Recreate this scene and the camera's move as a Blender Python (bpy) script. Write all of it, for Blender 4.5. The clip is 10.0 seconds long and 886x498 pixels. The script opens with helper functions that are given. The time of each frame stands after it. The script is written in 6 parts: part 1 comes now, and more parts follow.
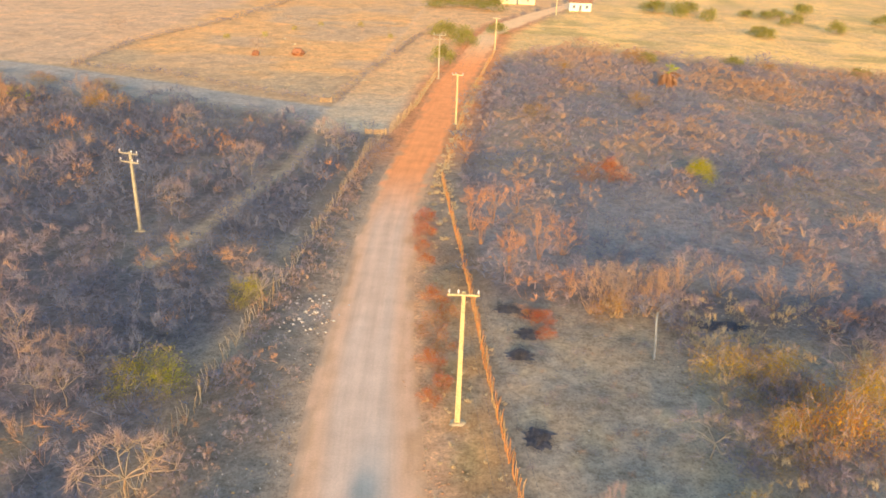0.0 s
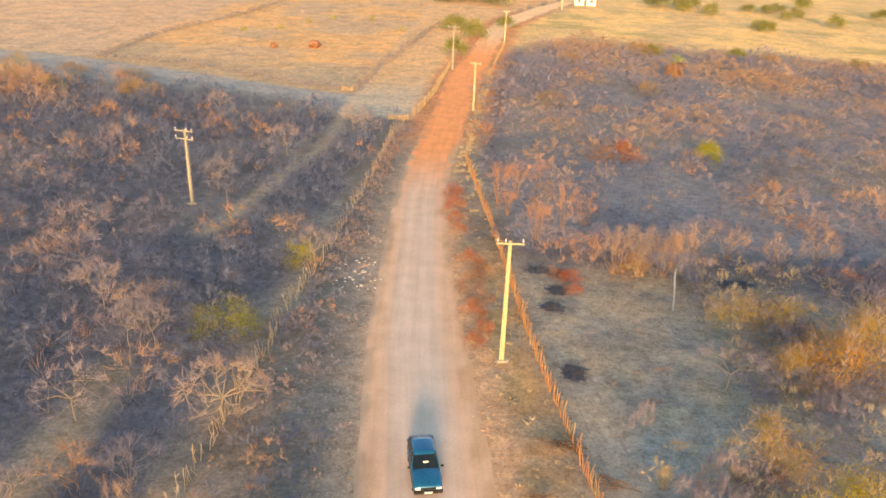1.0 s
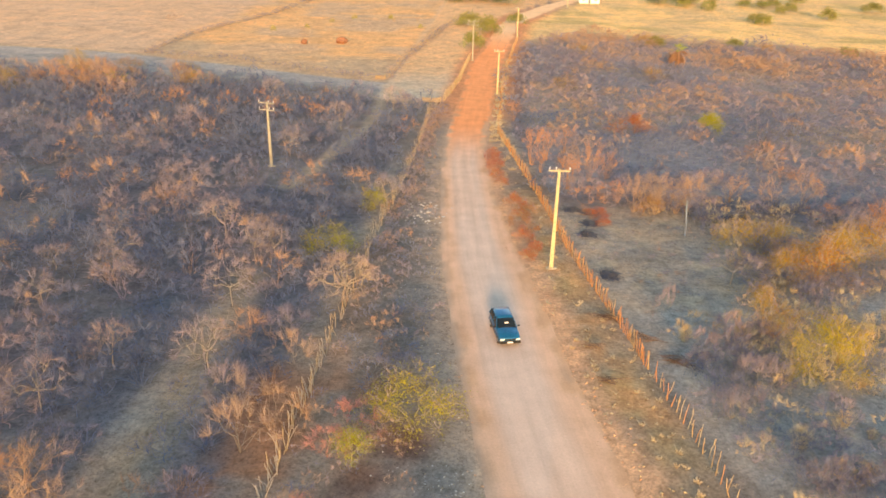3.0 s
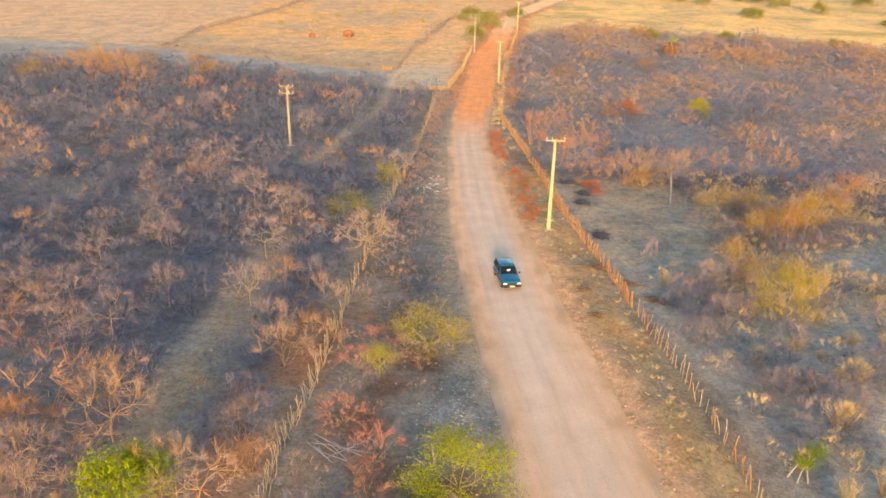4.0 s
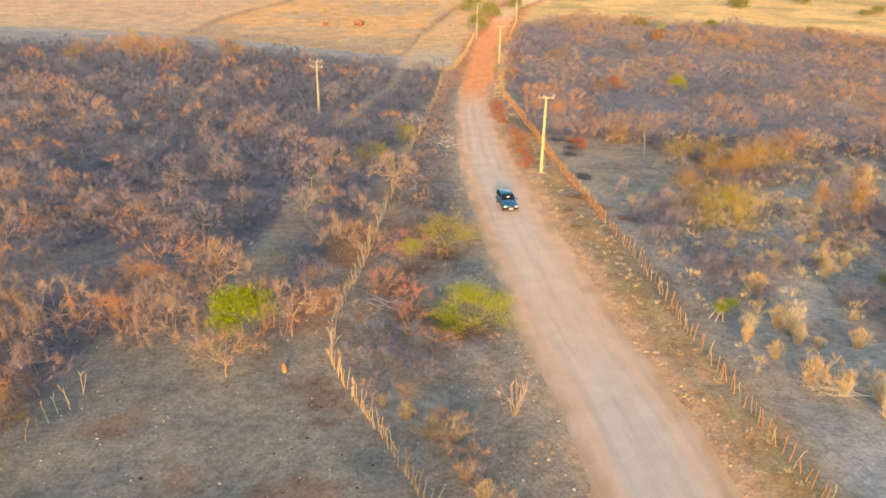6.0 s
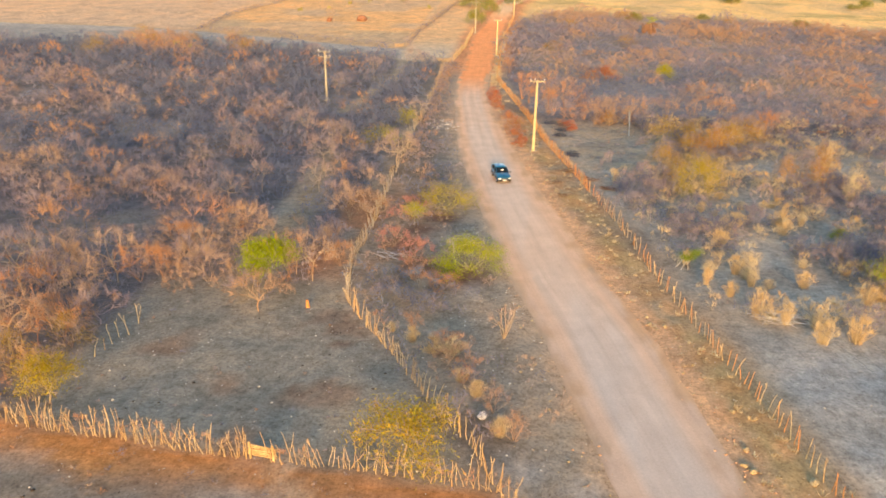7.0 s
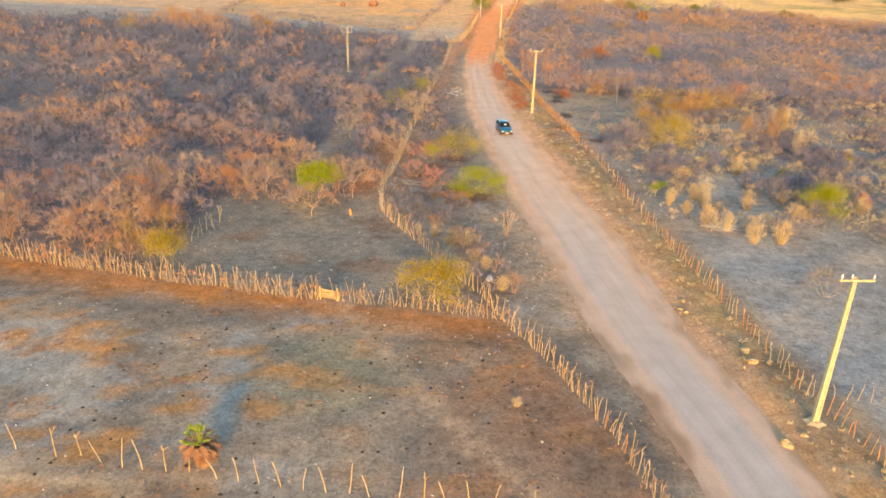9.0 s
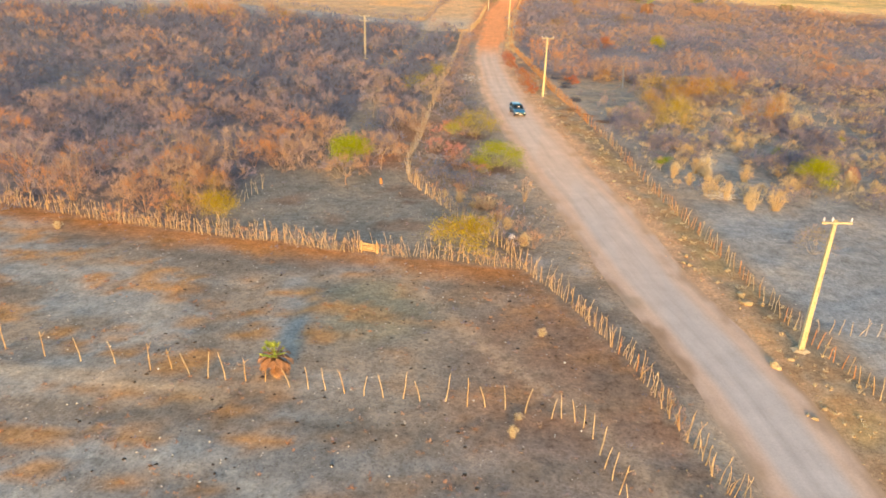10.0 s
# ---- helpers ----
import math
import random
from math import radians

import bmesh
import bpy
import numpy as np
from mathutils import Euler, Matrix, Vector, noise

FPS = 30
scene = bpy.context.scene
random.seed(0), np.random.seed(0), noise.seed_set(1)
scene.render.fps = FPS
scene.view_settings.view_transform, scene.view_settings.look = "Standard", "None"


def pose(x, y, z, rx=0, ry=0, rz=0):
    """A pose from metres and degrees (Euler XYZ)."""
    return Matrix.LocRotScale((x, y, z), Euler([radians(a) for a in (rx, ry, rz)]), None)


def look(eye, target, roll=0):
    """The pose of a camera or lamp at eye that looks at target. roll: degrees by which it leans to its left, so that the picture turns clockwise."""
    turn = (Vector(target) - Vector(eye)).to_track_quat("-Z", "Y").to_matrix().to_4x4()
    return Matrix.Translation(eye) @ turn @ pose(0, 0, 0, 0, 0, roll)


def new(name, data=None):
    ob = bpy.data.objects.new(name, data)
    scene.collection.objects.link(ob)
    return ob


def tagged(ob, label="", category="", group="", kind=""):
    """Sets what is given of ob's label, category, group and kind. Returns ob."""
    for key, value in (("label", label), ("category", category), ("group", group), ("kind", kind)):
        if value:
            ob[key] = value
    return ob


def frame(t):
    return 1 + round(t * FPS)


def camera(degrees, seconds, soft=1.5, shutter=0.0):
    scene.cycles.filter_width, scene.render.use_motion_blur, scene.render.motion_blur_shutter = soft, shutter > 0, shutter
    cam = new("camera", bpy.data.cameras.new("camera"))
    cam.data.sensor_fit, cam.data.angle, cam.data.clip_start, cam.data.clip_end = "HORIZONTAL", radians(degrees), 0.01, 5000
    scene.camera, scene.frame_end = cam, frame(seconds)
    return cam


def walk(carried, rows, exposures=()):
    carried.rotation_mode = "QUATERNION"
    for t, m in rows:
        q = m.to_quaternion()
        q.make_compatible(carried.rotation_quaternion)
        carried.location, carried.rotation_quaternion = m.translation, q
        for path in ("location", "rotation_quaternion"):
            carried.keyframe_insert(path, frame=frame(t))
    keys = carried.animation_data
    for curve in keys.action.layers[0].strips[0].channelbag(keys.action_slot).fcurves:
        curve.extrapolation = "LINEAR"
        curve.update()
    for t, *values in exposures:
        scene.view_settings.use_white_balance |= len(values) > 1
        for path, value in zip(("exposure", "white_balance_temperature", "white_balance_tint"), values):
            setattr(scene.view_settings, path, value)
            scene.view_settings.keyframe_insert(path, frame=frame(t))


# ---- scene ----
cam = camera(62.9, 10.0, soft=1.7)
PATH = [
    (0, (-0.881, -5.476, 27.056), (-1.016, -3.64, 26.273), 2.2),
    (0.5, (-2.187, -8.712, 26.904), (-2.318, -6.878, 26.117), 2.3),
    (1, (-3.504, -12.035, 26.65), (-3.636, -10.202, 25.86), 2.2),
    (1.5, (-5.056, -15.193, 26.323), (-5.187, -13.361, 25.533), 2.3),
    (2, (-6.407, -18.758, 26.086), (-6.538, -16.922, 25.302), 2.2),
    (2.5, (-7.248, -22.797, 25.96), (-7.381, -20.96, 25.182), 1.7),
    (4, (-7.588, -34.949, 25.585), (-7.724, -33.114, 24.801), 1.2),
    (4.5, (-7.655, -39.033, 25.523), (-7.791, -37.199, 24.736), 1.2),
    (5, (-7.64, -43.103, 25.426), (-7.776, -41.27, 24.639), 1.1),
    (5.5, (-7.62, -47.148, 25.332), (-7.756, -45.316, 24.542), 1.1),
    (7, (-6.778, -59.607, 25.205), (-6.917, -57.777, 24.409), 0.8),
    (7.5, (-6.295, -63.682, 25.071), (-6.433, -61.854, 24.273), 0.9),
    (8, (-6.231, -67.66, 24.904), (-6.367, -65.833, 24.101), 1.2),
    (8.5, (-6.421, -71.516, 24.682), (-6.557, -69.691, 23.875), 1.5),
    (9, (-6.905, -75.258, 24.535), (-7.041, -73.434, 23.724), 1.6),
    (9.5, (-7.637, -78.746, 24.347), (-7.772, -76.926, 23.53), 1.8),
    (10, (-8.552, -82.169, 24.218), (-8.688, -80.35, 23.396), 1.9),
]
walk(cam, [(t, look(eye, target, roll)) for t, eye, target, roll in PATH], exposures=[(0.0, 1.76, 7700, 11), (10.0, 1.76, 7700, 11)])

# ---- world and sun: a low evening sun from behind the camera ----
SUN_UP, SUN_TURN = 10.5, -3.0          # degrees above the horizon; the light travels along +y, this much towards +x
world = bpy.data.worlds.new("evening_sky")
scene.world = world
world.use_nodes = True
wn = world.node_tree.nodes
sky = wn.new("ShaderNodeTexSky")
sky.sky_type = "NISHITA"
sky.sun_disc = False
sky.sun_elevation = radians(SUN_UP)
sky.sun_rotation = radians(180 + SUN_TURN)
sky.air_density, sky.dust_density, sky.ozone_density = 1.0, 0.48, 1.8
wn["Background"].inputs["Strength"].default_value = 0.15
world.node_tree.links.new(sky.outputs["Color"], wn["Background"].inputs["Color"])
sun_data = bpy.data.lights.new("sun", "SUN")
sun_data.energy, sun_data.angle, sun_data.color = 2.25, radians(13.0), (1.0, 0.585, 0.22)
sun = new("sun", sun_data)
sx, sy = math.sin(radians(SUN_TURN)), math.cos(radians(SUN_TURN))
sun.matrix_world = look((0, -60, 40), (sx * 100, -60 + sy * 100, 40 - 100 * math.tan(radians(SUN_UP))))

# ---- small noise kit ----
_rng = np.random.RandomState(7)
_lat = _rng.rand(256, 256)


def vnoise(x, y):
    """Smooth value noise of about one unit grain, 0 to 1."""
    x, y = np.asarray(x, float), np.asarray(y, float)
    i, j = np.floor(x).astype(int), np.floor(y).astype(int)
    u, v = x - i, y - j
    u, v = u * u * (3 - 2 * u), v * v * (3 - 2 * v)
    a, b = _lat[i & 255, j & 255], _lat[(i + 1) & 255, j & 255]
    c, d = _lat[i & 255, (j + 1) & 255], _lat[(i + 1) & 255, (j + 1) & 255]
    return (a * (1 - u) + b * u) * (1 - v) + (c * (1 - u) + d * u) * v


def fbm(x, y, octaves=4):
    s, a, t = 0.0, 0.5, 0.0
    for k in range(octaves):
        s = s + a * vnoise(np.asarray(x) * 2 ** k + 17.3 * k, np.asarray(y) * 2 ** k + 9.1 * k)
        t += a
        a *= 0.5
    return s / t


def step(a, b, x):
    t = np.clip((np.asarray(x, float) - a) / (b - a), 0, 1)
    return t * t * (3 - 2 * t)


def line_gap(x, y, pts):
    """Distance from places to a polyline."""
    x, y = np.asarray(x, float), np.asarray(y, float)
    best = np.full(np.broadcast(x, y).shape, 1e9)
    for (ax, ay), (bx, by) in zip(pts[:-1], pts[1:]):
        dx, dy = bx - ax, by - ay
        t = np.clip(((x - ax) * dx + (y - ay) * dy) / (dx * dx + dy * dy), 0, 1)
        best = np.minimum(best, np.hypot(x - ax - t * dx, y - ay - t * dy))
    return best


# ---- the plan ----
# road: y, left edge, right edge
ROAD = [(-130, 24.5, 31.0), (-95, 15.2, 21.2), (-70, 8.7, 14.4), (-53.8, 5.1, 10.8), (-46, 3.9, 10.0), (-40, 2.4, 8.7), (-32, 0.2, 6.7), (-27, -0.8, 6.0), (-22, -1.8, 5.3), (-15.8, -3.0, 4.4),
        (-7, -5.2, 2.2), (-1, -6.4, 1.0), (5.2, -7.5, 0.0), (14.4, -9.2, -2.0), (22.7, -10.4, -3.2), (32.5, -11.8, -4.9), (40, -12.5, -6.2), (50, -13.3, -7.5), (63, -14.4, -8.8), (76, -14.9, -9.3),
        (97, -14.8, -8.9), (117, -14.6, -8.3), (141.7, -14.8, -7.7), (174.0, -11.6, -5.1), (208.5, -8.5, -2.7), (226.2, -5.3, 3.0), (255.7, 5.9, 13.2), (281.6, 18.1, 25.0), (371.6, 44.1, 52.0), (771.6, 154.1, 167.0)]
RY, RL, RR = (np.array(c, float) for c in zip(*ROAD))


def road_edges(y):
    return np.interp(y, RY, RL), np.interp(y, RY, RR)


FENCE_RIGHT = [(22.5, -75), (14.6, -47.5), (12.9, -41.8), (11.8, -37.8), (10.8, -31.1), (9.4, -23.0), (7.6, -13), (6.4, -5), (5.0, 5.8), (3.4, 15)]
FENCE_RIGHT_MID = [(3.3, 15.4), (2.9, 17.7), (0.2, 31.5), (-1.4, 41.5), (-2.8, 51), (-5.3, 65.9), (-7.6, 79.5)]
FENCE_RIGHT_FAR = [(-7.5, 84.0), (-7.3, 95.4), (-7.0, 122.3), (-6.0, 143.1), (-4.9, 161.4), (-3.5, 179.3)]
FENCE_SIDE = [(12.3, -38.2), (15.0, -38.3), (18.0, -38.1), (30.0, -37.5)]
FENCE_LEFT = [(-17.5, -12.1), (-18.1, -8.5), (-18.5, -5), (-18.3, 3), (-18.4, 15), (-18.5, 27), (-18.7, 38), (-18.3, 50), (-18.3, 66), (-18.6, 80), (-18.8, 92), (-18.2, 99)]
FENCE_CORRAL = [(-17.4, -12.3), (-15.1, -16.2), (-12.9, -19.4), (-10.9, -23.0), (-8.8, -26.1), (-7.3, -28.4), (-6.3, -31.0)]
FENCE_DENSE_WEST = [(-56, -24.2), (-45.2, -26.3), (-36, -27.9), (-30.7, -28.9), (-26, -29.4), (-22, -29.8), (-19.0, -30.0)]
FENCE_DENSE_EAST = [(-17.7, -30.2), (-13.3, -30.5), (-9.5, -30.9), (-6.0, -31.4), (-4.7, -33.3), (-2.8, -36.6), (-1.3, -40.2), (0.1, -43.5), (1.2, -46.9),
                    (2.0, -50), (2.8, -53.2), (5.5, -62)]
FENCE_FIELD_A = [(-30.2, 120.2), (-30.2, 145.5), (-27.4, 173.0), (-24.0, 204.0), (-19.0, 228.0)]
FENCE_FIELD_B = [(-32.9, 120.1), (-44.3, 125.1), (-66.3, 136.1), (-79.0, 139.0), (-90.7, 140.2)]
FENCE_FIELD_C = [(-90.7, 140.8), (-92.0, 170.0), (-87.5, 193.0), (-83.0, 209.5), (-80.2, 235.0), (-78.0, 262.0)]
FENCE_WHITE = [(-17.4, 100.9), (-16.4, 111.3), (-15.8, 122.5), (-15.6, 135.2), (-15.1, 149.3)]
TRAIL = [(-25.4, -13.0), (-26.0, -3.0), (-26.3, 6.0), (-26.6, 13.0), (-27.0, 20.0), (-27.4, 26.0)]
BUSH_TRACK = [(-31, 50), (-29.7, 57), (-28.8, 68.8), (-27.2, 80), (-27.6, 90), (-28.6, 103), (-29, 118)]


def hillside(y):
    """The far land climbs gently."""
    return 0.54 * np.logaddexp(0, (np.minimum(np.asarray(y, float), 900) - 140) / 12)


def rise(x, y):
    """Height of the ground."""
    x, y = np.asarray(x, float), np.asarray(y, float)
    l, r = road_edges(y)
    off = np.maximum(np.maximum(l - x, x - r), 0)
    rough = (fbm(x / 5, y / 5, 3) - 0.5) * 0.35 + (fbm(x / 1.3 + 40, y / 1.3, 2) - 0.5) * 0.10
    bank = 0.08 * step(0.3, 1.6, off) * step(5.5, 2.0, off)
    return rough * step(0.0, 3.0, off) + bank - 0.05 + hillside(y)


def ground_z(x, y):
    return float(rise(x, y))


def left_edge_of_field(x):
    return np.interp(x, [-200, -108, -91, -64.5, -45.5, -30.8], [150, 143, 139, 129.5, 122.0, 117.0])


def right_edge_of_scrub(x):
    return np.interp(x, [-7.9, -3.0, 16.0, 30.0, 44.0, 67.0, 92.0, 140.0, 220.0], [150.0, 172.0, 196.0, 188.0, 183.0, 184.0, 171.0, 156.0, 146.0])


def left_edge_of_scrub(x):
    return np.interp(x, [-200, -92, -70, -55, -38, -28], [118, 117, 116, 114, 108, 101])


def scrub_amount(x, y):
    """How thickly dry scrub stands at a place, 0 to 1."""
    x, y = np.asarray(x, float), np.asarray(y, float)
    l, r = road_edges(y)
    left = step(-19.5, -21.5, x) * step(left_edge_of_scrub(x) + 3, left_edge_of_scrub(x) - 5, y) * step(-28, -25, y)
    corral = step(-34, -32.5, x) * step(-9.5, -11.5, y) * step(-29, -27, y)
    left = left * (1 - corral)
    left = left * step(0.6, 1.5, line_gap(x, y, BUSH_TRACK))
    left = left * step(0.9, 2.4, line_gap(x, y, TRAIL) - 0.5 * step(22, 8, y))
    left = left * (0.55 + 0.45 * step(0.35, 0.55, fbm(x / 9, y / 9, 2)))
    fr = np.interp(y, [-75, -41, -13, 5.8, 31.5, 66, 80, 123, 192], [22.5, 12.9, 7.6, 5, 0.2, -5.3, -7.6, -7, -3.7])
    right = step(fr + 1.2, fr + 3.0, x) * step(right_edge_of_scrub(x) + 5, right_edge_of_scrub(x) - 12, y)
    right = right * step(44, 52, y + 0.25 * (x - 14) * (x > 14))
    return np.maximum(left, right)


# ---- materials ----
def mat(name, rough=0.85, metal=0.0, gloss=0.25):
    m = bpy.data.materials.new(name)
    m.use_nodes = True
    b = m.node_tree.nodes["Principled BSDF"]
    b.inputs["Roughness"].default_value = rough
    b.inputs["Metallic"].default_value = metal
    b.inputs["Specular IOR Level"].default_value = gloss
    return m, m.node_tree.nodes, m.node_tree.links, b


def noise_node(n, l, scale, detail=4.0, coord=None, rough=0.55):
    t = n.new("ShaderNodeTexNoise")
    t.inputs["Scale"].default_value, t.inputs["Detail"].default_value, t.inputs["Roughness"].default_value = scale, detail, rough
    if coord is not None:
        l.new(coord, t.inputs["Vector"])
    return t


def ramp(n, l, fac, stops):
    r = n.new("ShaderNodeValToRGB")
    e = r.color_ramp.elements
    while len(e) < len(stops):
        e.new(0.5)
    for k, (p, c) in enumerate(stops):
        e[k].position, e[k].color = p, (*c, 1.0)
    l.new(fac, r.inputs["Fac"])
    return r.outputs["Color"]


def mixed(n, l, kind, a, b, fac):
    m = n.new("ShaderNodeMix")
    m.data_type, m.blend_type = "RGBA", kind
    for key, val in ((0, fac), (6, a), (7, b)):
        if isinstance(val, (int, float)):
            m.inputs[key].default_value = val
        elif isinstance(val, tuple):
            m.inputs[key].default_value = (*val, 1.0)
        else:
            l.new(val, m.inputs[key])
    return m.outputs[2]


def bumped(n, l, b, height, strength, dist=0.05):
    k = n.new("ShaderNodeBump")
    k.inputs["Strength"].default_value, k.inputs["Distance"].default_value = strength, dist
    l.new(height, k.inputs["Height"])
    l.new(k.outputs["Normal"], b.inputs["Normal"])


def grainy(name, stops, scale, fine=8.0, rough=0.85, metal=0.0, bump=0.3, dist=0.02):
    """A material whose colour wanders between stops at one scale and grains at a finer one."""
    m, n, l, b = mat(name, rough, metal)
    c = n.new("ShaderNodeTexCoord").outputs["Object"]
    big, small = noise_node(n, l, scale, 4, c), noise_node(n, l, scale * fine, 3, c)
    col = ramp(n, l, big.outputs["Fac"], stops)
    col = mixed(n, l, "MULTIPLY", col, ramp(n, l, small.outputs["Fac"], [(0.3, (0.62, 0.62, 0.62)), (0.7, (1.25, 1.25, 1.25))]), 0.7)
    l.new(col, b.inputs["Base Color"])
    bumped(n, l, b, small.outputs["Fac"], bump, dist)
    return m


def tinted(name, stops, rough=0.9, fine=6.0):
    """Plant matter: the plant's own tint picks the colour, grain varies it."""
    m, n, l, b = mat(name, rough, 0.0, 0.06)
    a = n.new("ShaderNodeAttribute")
    a.attribute_name = "tint"
    o = n.new("ShaderNodeObjectInfo")
    g = n.new("ShaderNodeNewGeometry")
    k = n.new("ShaderNodeMath")
    k.operation = "ADD"
    l.new(a.outputs["Fac"], k.inputs[0])
    j = n.new("ShaderNodeMath")
    j.operation = "MULTIPLY_ADD"
    l.new(g.outputs["Random Per Island"], j.inputs[0])
    j.inputs[1].default_value, j.inputs[2].default_value = 0.22, -0.11
    l.new(j.outputs[0], k.inputs[1])
    col = ramp(n, l, k.outputs[0], stops)
    s = noise_node(n, l, fine, 3, n.new("ShaderNodeTexCoord").outputs["Object"])
    col = mixed(n, l, "MULTIPLY", col, ramp(n, l, s.outputs["Fac"], [(0.3, (0.7, 0.7, 0.7)), (0.7, (1.2, 1.2, 1.2))]), 0.8)
    l.new(col, b.inputs["Base Color"])
    return m


def ground_material():
    m, n, l, b = mat("dry_earth", 0.95, 0.0, 0.05)
    a = n.new("ShaderNodeAttribute")
    a.attribute_name = "zone"
    c = n.new("ShaderNodeTexCoord").outputs["Object"]
    big, mid, fine, speck = noise_node(n, l, 0.22, 6, c, 0.65), noise_node(n, l, 1.1, 7, c, 0.7), noise_node(n, l, 4.0, 6, c, 0.75), noise_node(n, l, 9.0, 2, c, 0.5)
    col = mixed(n, l, "MULTIPLY", a.outputs["Color"], ramp(n, l, big.outputs["Fac"], [(0.33, (0.76, 0.79, 0.80)), (0.5, (1.0, 1.0, 1.0)), (0.66, (1.24, 1.15, 1.04))]), 0.9)
    col = mixed(n, l, "MULTIPLY", col, ramp(n, l, mid.outputs["Fac"], [(0.35, (0.72, 0.70, 0.67)), (0.5, (1.0, 1.0, 1.0)), (0.66, (1.27, 1.24, 1.19))]), 0.85)
    col = mixed(n, l, "MULTIPLY", col, ramp(n, l, fine.outputs["Fac"], [(0.32, (0.62, 0.60, 0.57)), (0.5, (1.0, 1.0, 1.0)), (0.70, (1.36, 1.32, 1.25))]), 0.9)
    col = mixed(n, l, "MULTIPLY", col, ramp(n, l, speck.outputs["Fac"], [(0.30, (0.55, 0.52, 0.48)), (0.40, (1.0, 1.0, 1.0)), (0.64, (1.0, 1.0, 1.0)), (0.74, (1.5, 1.46, 1.38))]), 0.8)
    l.new(col, b.inputs["Base Color"])
    bumped(n, l, b, fine.outputs["Fac"], 0.22, 0.05)
    return m


def road_material():
    m, n, l, b = mat("packed_dirt_road", 0.95, 0.0, 0.05)
    a = n.new("ShaderNodeAttribute")
    a.attribute_name = "zone"
    c = n.new("ShaderNodeTexCoord").outputs["Object"]
    lane, place, along_road = n.new("ShaderNodeAttribute"), n.new("ShaderNodeSeparateXYZ"), n.new("ShaderNodeCombineXYZ")
    lane.attribute_name = "lane"
    l.new(c, place.inputs[0])
    slow = n.new("ShaderNodeMath")
    slow.operation = "MULTIPLY"
    slow.inputs[1].default_value = 0.045
    l.new(place.outputs["Y"], slow.inputs[0])
    l.new(lane.outputs["Fac"], along_road.inputs["X"])
    l.new(slow.outputs[0], along_road.inputs["Y"])
    streak, mid, fine = noise_node(n, l, 1.7, 5, along_road.outputs[0], 0.65), noise_node(n, l, 0.5, 5, c), noise_node(n, l, 7.0, 4, c, 0.7)
    col = mixed(n, l, "MULTIPLY", a.outputs["Color"], ramp(n, l, streak.outputs["Fac"], [(0.32, (0.91, 0.905, 0.90)), (0.5, (1.0, 1.0, 1.0)), (0.68, (1.07, 1.07, 1.07))]), 0.9)
    col = mixed(n, l, "MULTIPLY", col, ramp(n, l, mid.outputs["Fac"], [(0.3, (0.93, 0.91, 0.89)), (0.7, (1.14, 1.14, 1.13))]), 0.8)
    col = mixed(n, l, "MULTIPLY", col, ramp(n, l, fine.outputs["Fac"], [(0.3, (0.87, 0.86, 0.84)), (0.7, (1.14, 1.13, 1.12))]), 0.6)
    l.new(col, b.inputs["Base Color"])
    bumped(n, l, b, fine.outputs["Fac"], 0.35, 0.04)
    return m


M_GROUND, M_ROAD = ground_material(), road_material()
# the bluest low tints carry the shade inside dense scrub, beyond bark colour
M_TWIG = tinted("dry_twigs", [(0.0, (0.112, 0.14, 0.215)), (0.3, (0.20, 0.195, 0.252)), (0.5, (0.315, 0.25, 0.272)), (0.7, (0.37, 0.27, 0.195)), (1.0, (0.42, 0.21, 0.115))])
M_LIMB = tinted("grey_bark", [(0.0, (0.24, 0.21, 0.18)), (0.5, (0.36, 0.30, 0.22)), (1.0, (0.40, 0.22, 0.12))])
M_LEAF = tinted("small_leaves", [(0.0, (0.11, 0.22, 0.006)), (0.33, (0.26, 0.31, 0.010)), (0.6, (0.34, 0.27, 0.02)), (0.8, (0.36, 0.20, 0.03)), (1.0, (0.38, 0.08, 0.04))], 0.6)
M_DUSTY_LEAF = tinted("dusty_leaves", [(0.0, (0.13, 0.15, 0.04)), (0.5, (0.22, 0.22, 0.06)), (1.0, (0.32, 0.25, 0.08))], 0.7)
M_STRAW = tinted("dry_straw", [(0.0, (0.34, 0.32, 0.26)), (0.5, (0.50, 0.42, 0.28)), (1.0, (0.58, 0.40, 0.20))])
M_STICK = grainy("weathered_stick", [(0.3, (0.30, 0.19, 0.09)), (0.5, (0.46, 0.31, 0.15)), (0.7, (0.60, 0.43, 0.23))], 2.5)
M_STICK_RED = grainy("reddish_stick", [(0.3, (0.42, 0.17, 0.055)), (0.7, (0.64, 0.31, 0.12))], 2.5)
M_STICK_PALE = grainy("bleached_stick", [(0.3, (0.36, 0.27, 0.15)), (0.7, (0.60, 0.46, 0.28))], 2.5)
M_STICK_GREY = grainy("grey_stick", [(0.3, (0.30, 0.26, 0.22)), (0.7, (0.52, 0.46, 0.38))], 2.5)
M_CONCRETE = grainy("pole_concrete", [(0.3, (0.42, 0.37, 0.22)), (0.7, (0.54, 0.48, 0.29))], 1.2, rough=0.8, bump=0.15)
M_CONCRETE_GREY = grainy("weathered_concrete", [(0.3, (0.30, 0.28, 0.22)), (0.7, (0.42, 0.39, 0.30))], 1.2, rough=0.85, bump=0.2)
M_CERAMIC = grainy("insulator_ceramic", [(0.3, (0.60, 0.60, 0.62)), (0.7, (0.75, 0.75, 0.76))], 5, rough=0.3, bump=0.0)
M_WIRE = grainy("dull_wire", [(0.3, (0.10, 0.10, 0.10)), (0.7, (0.18, 0.17, 0.16))], 5, rough=0.5, metal=0.6, bump=0.0)
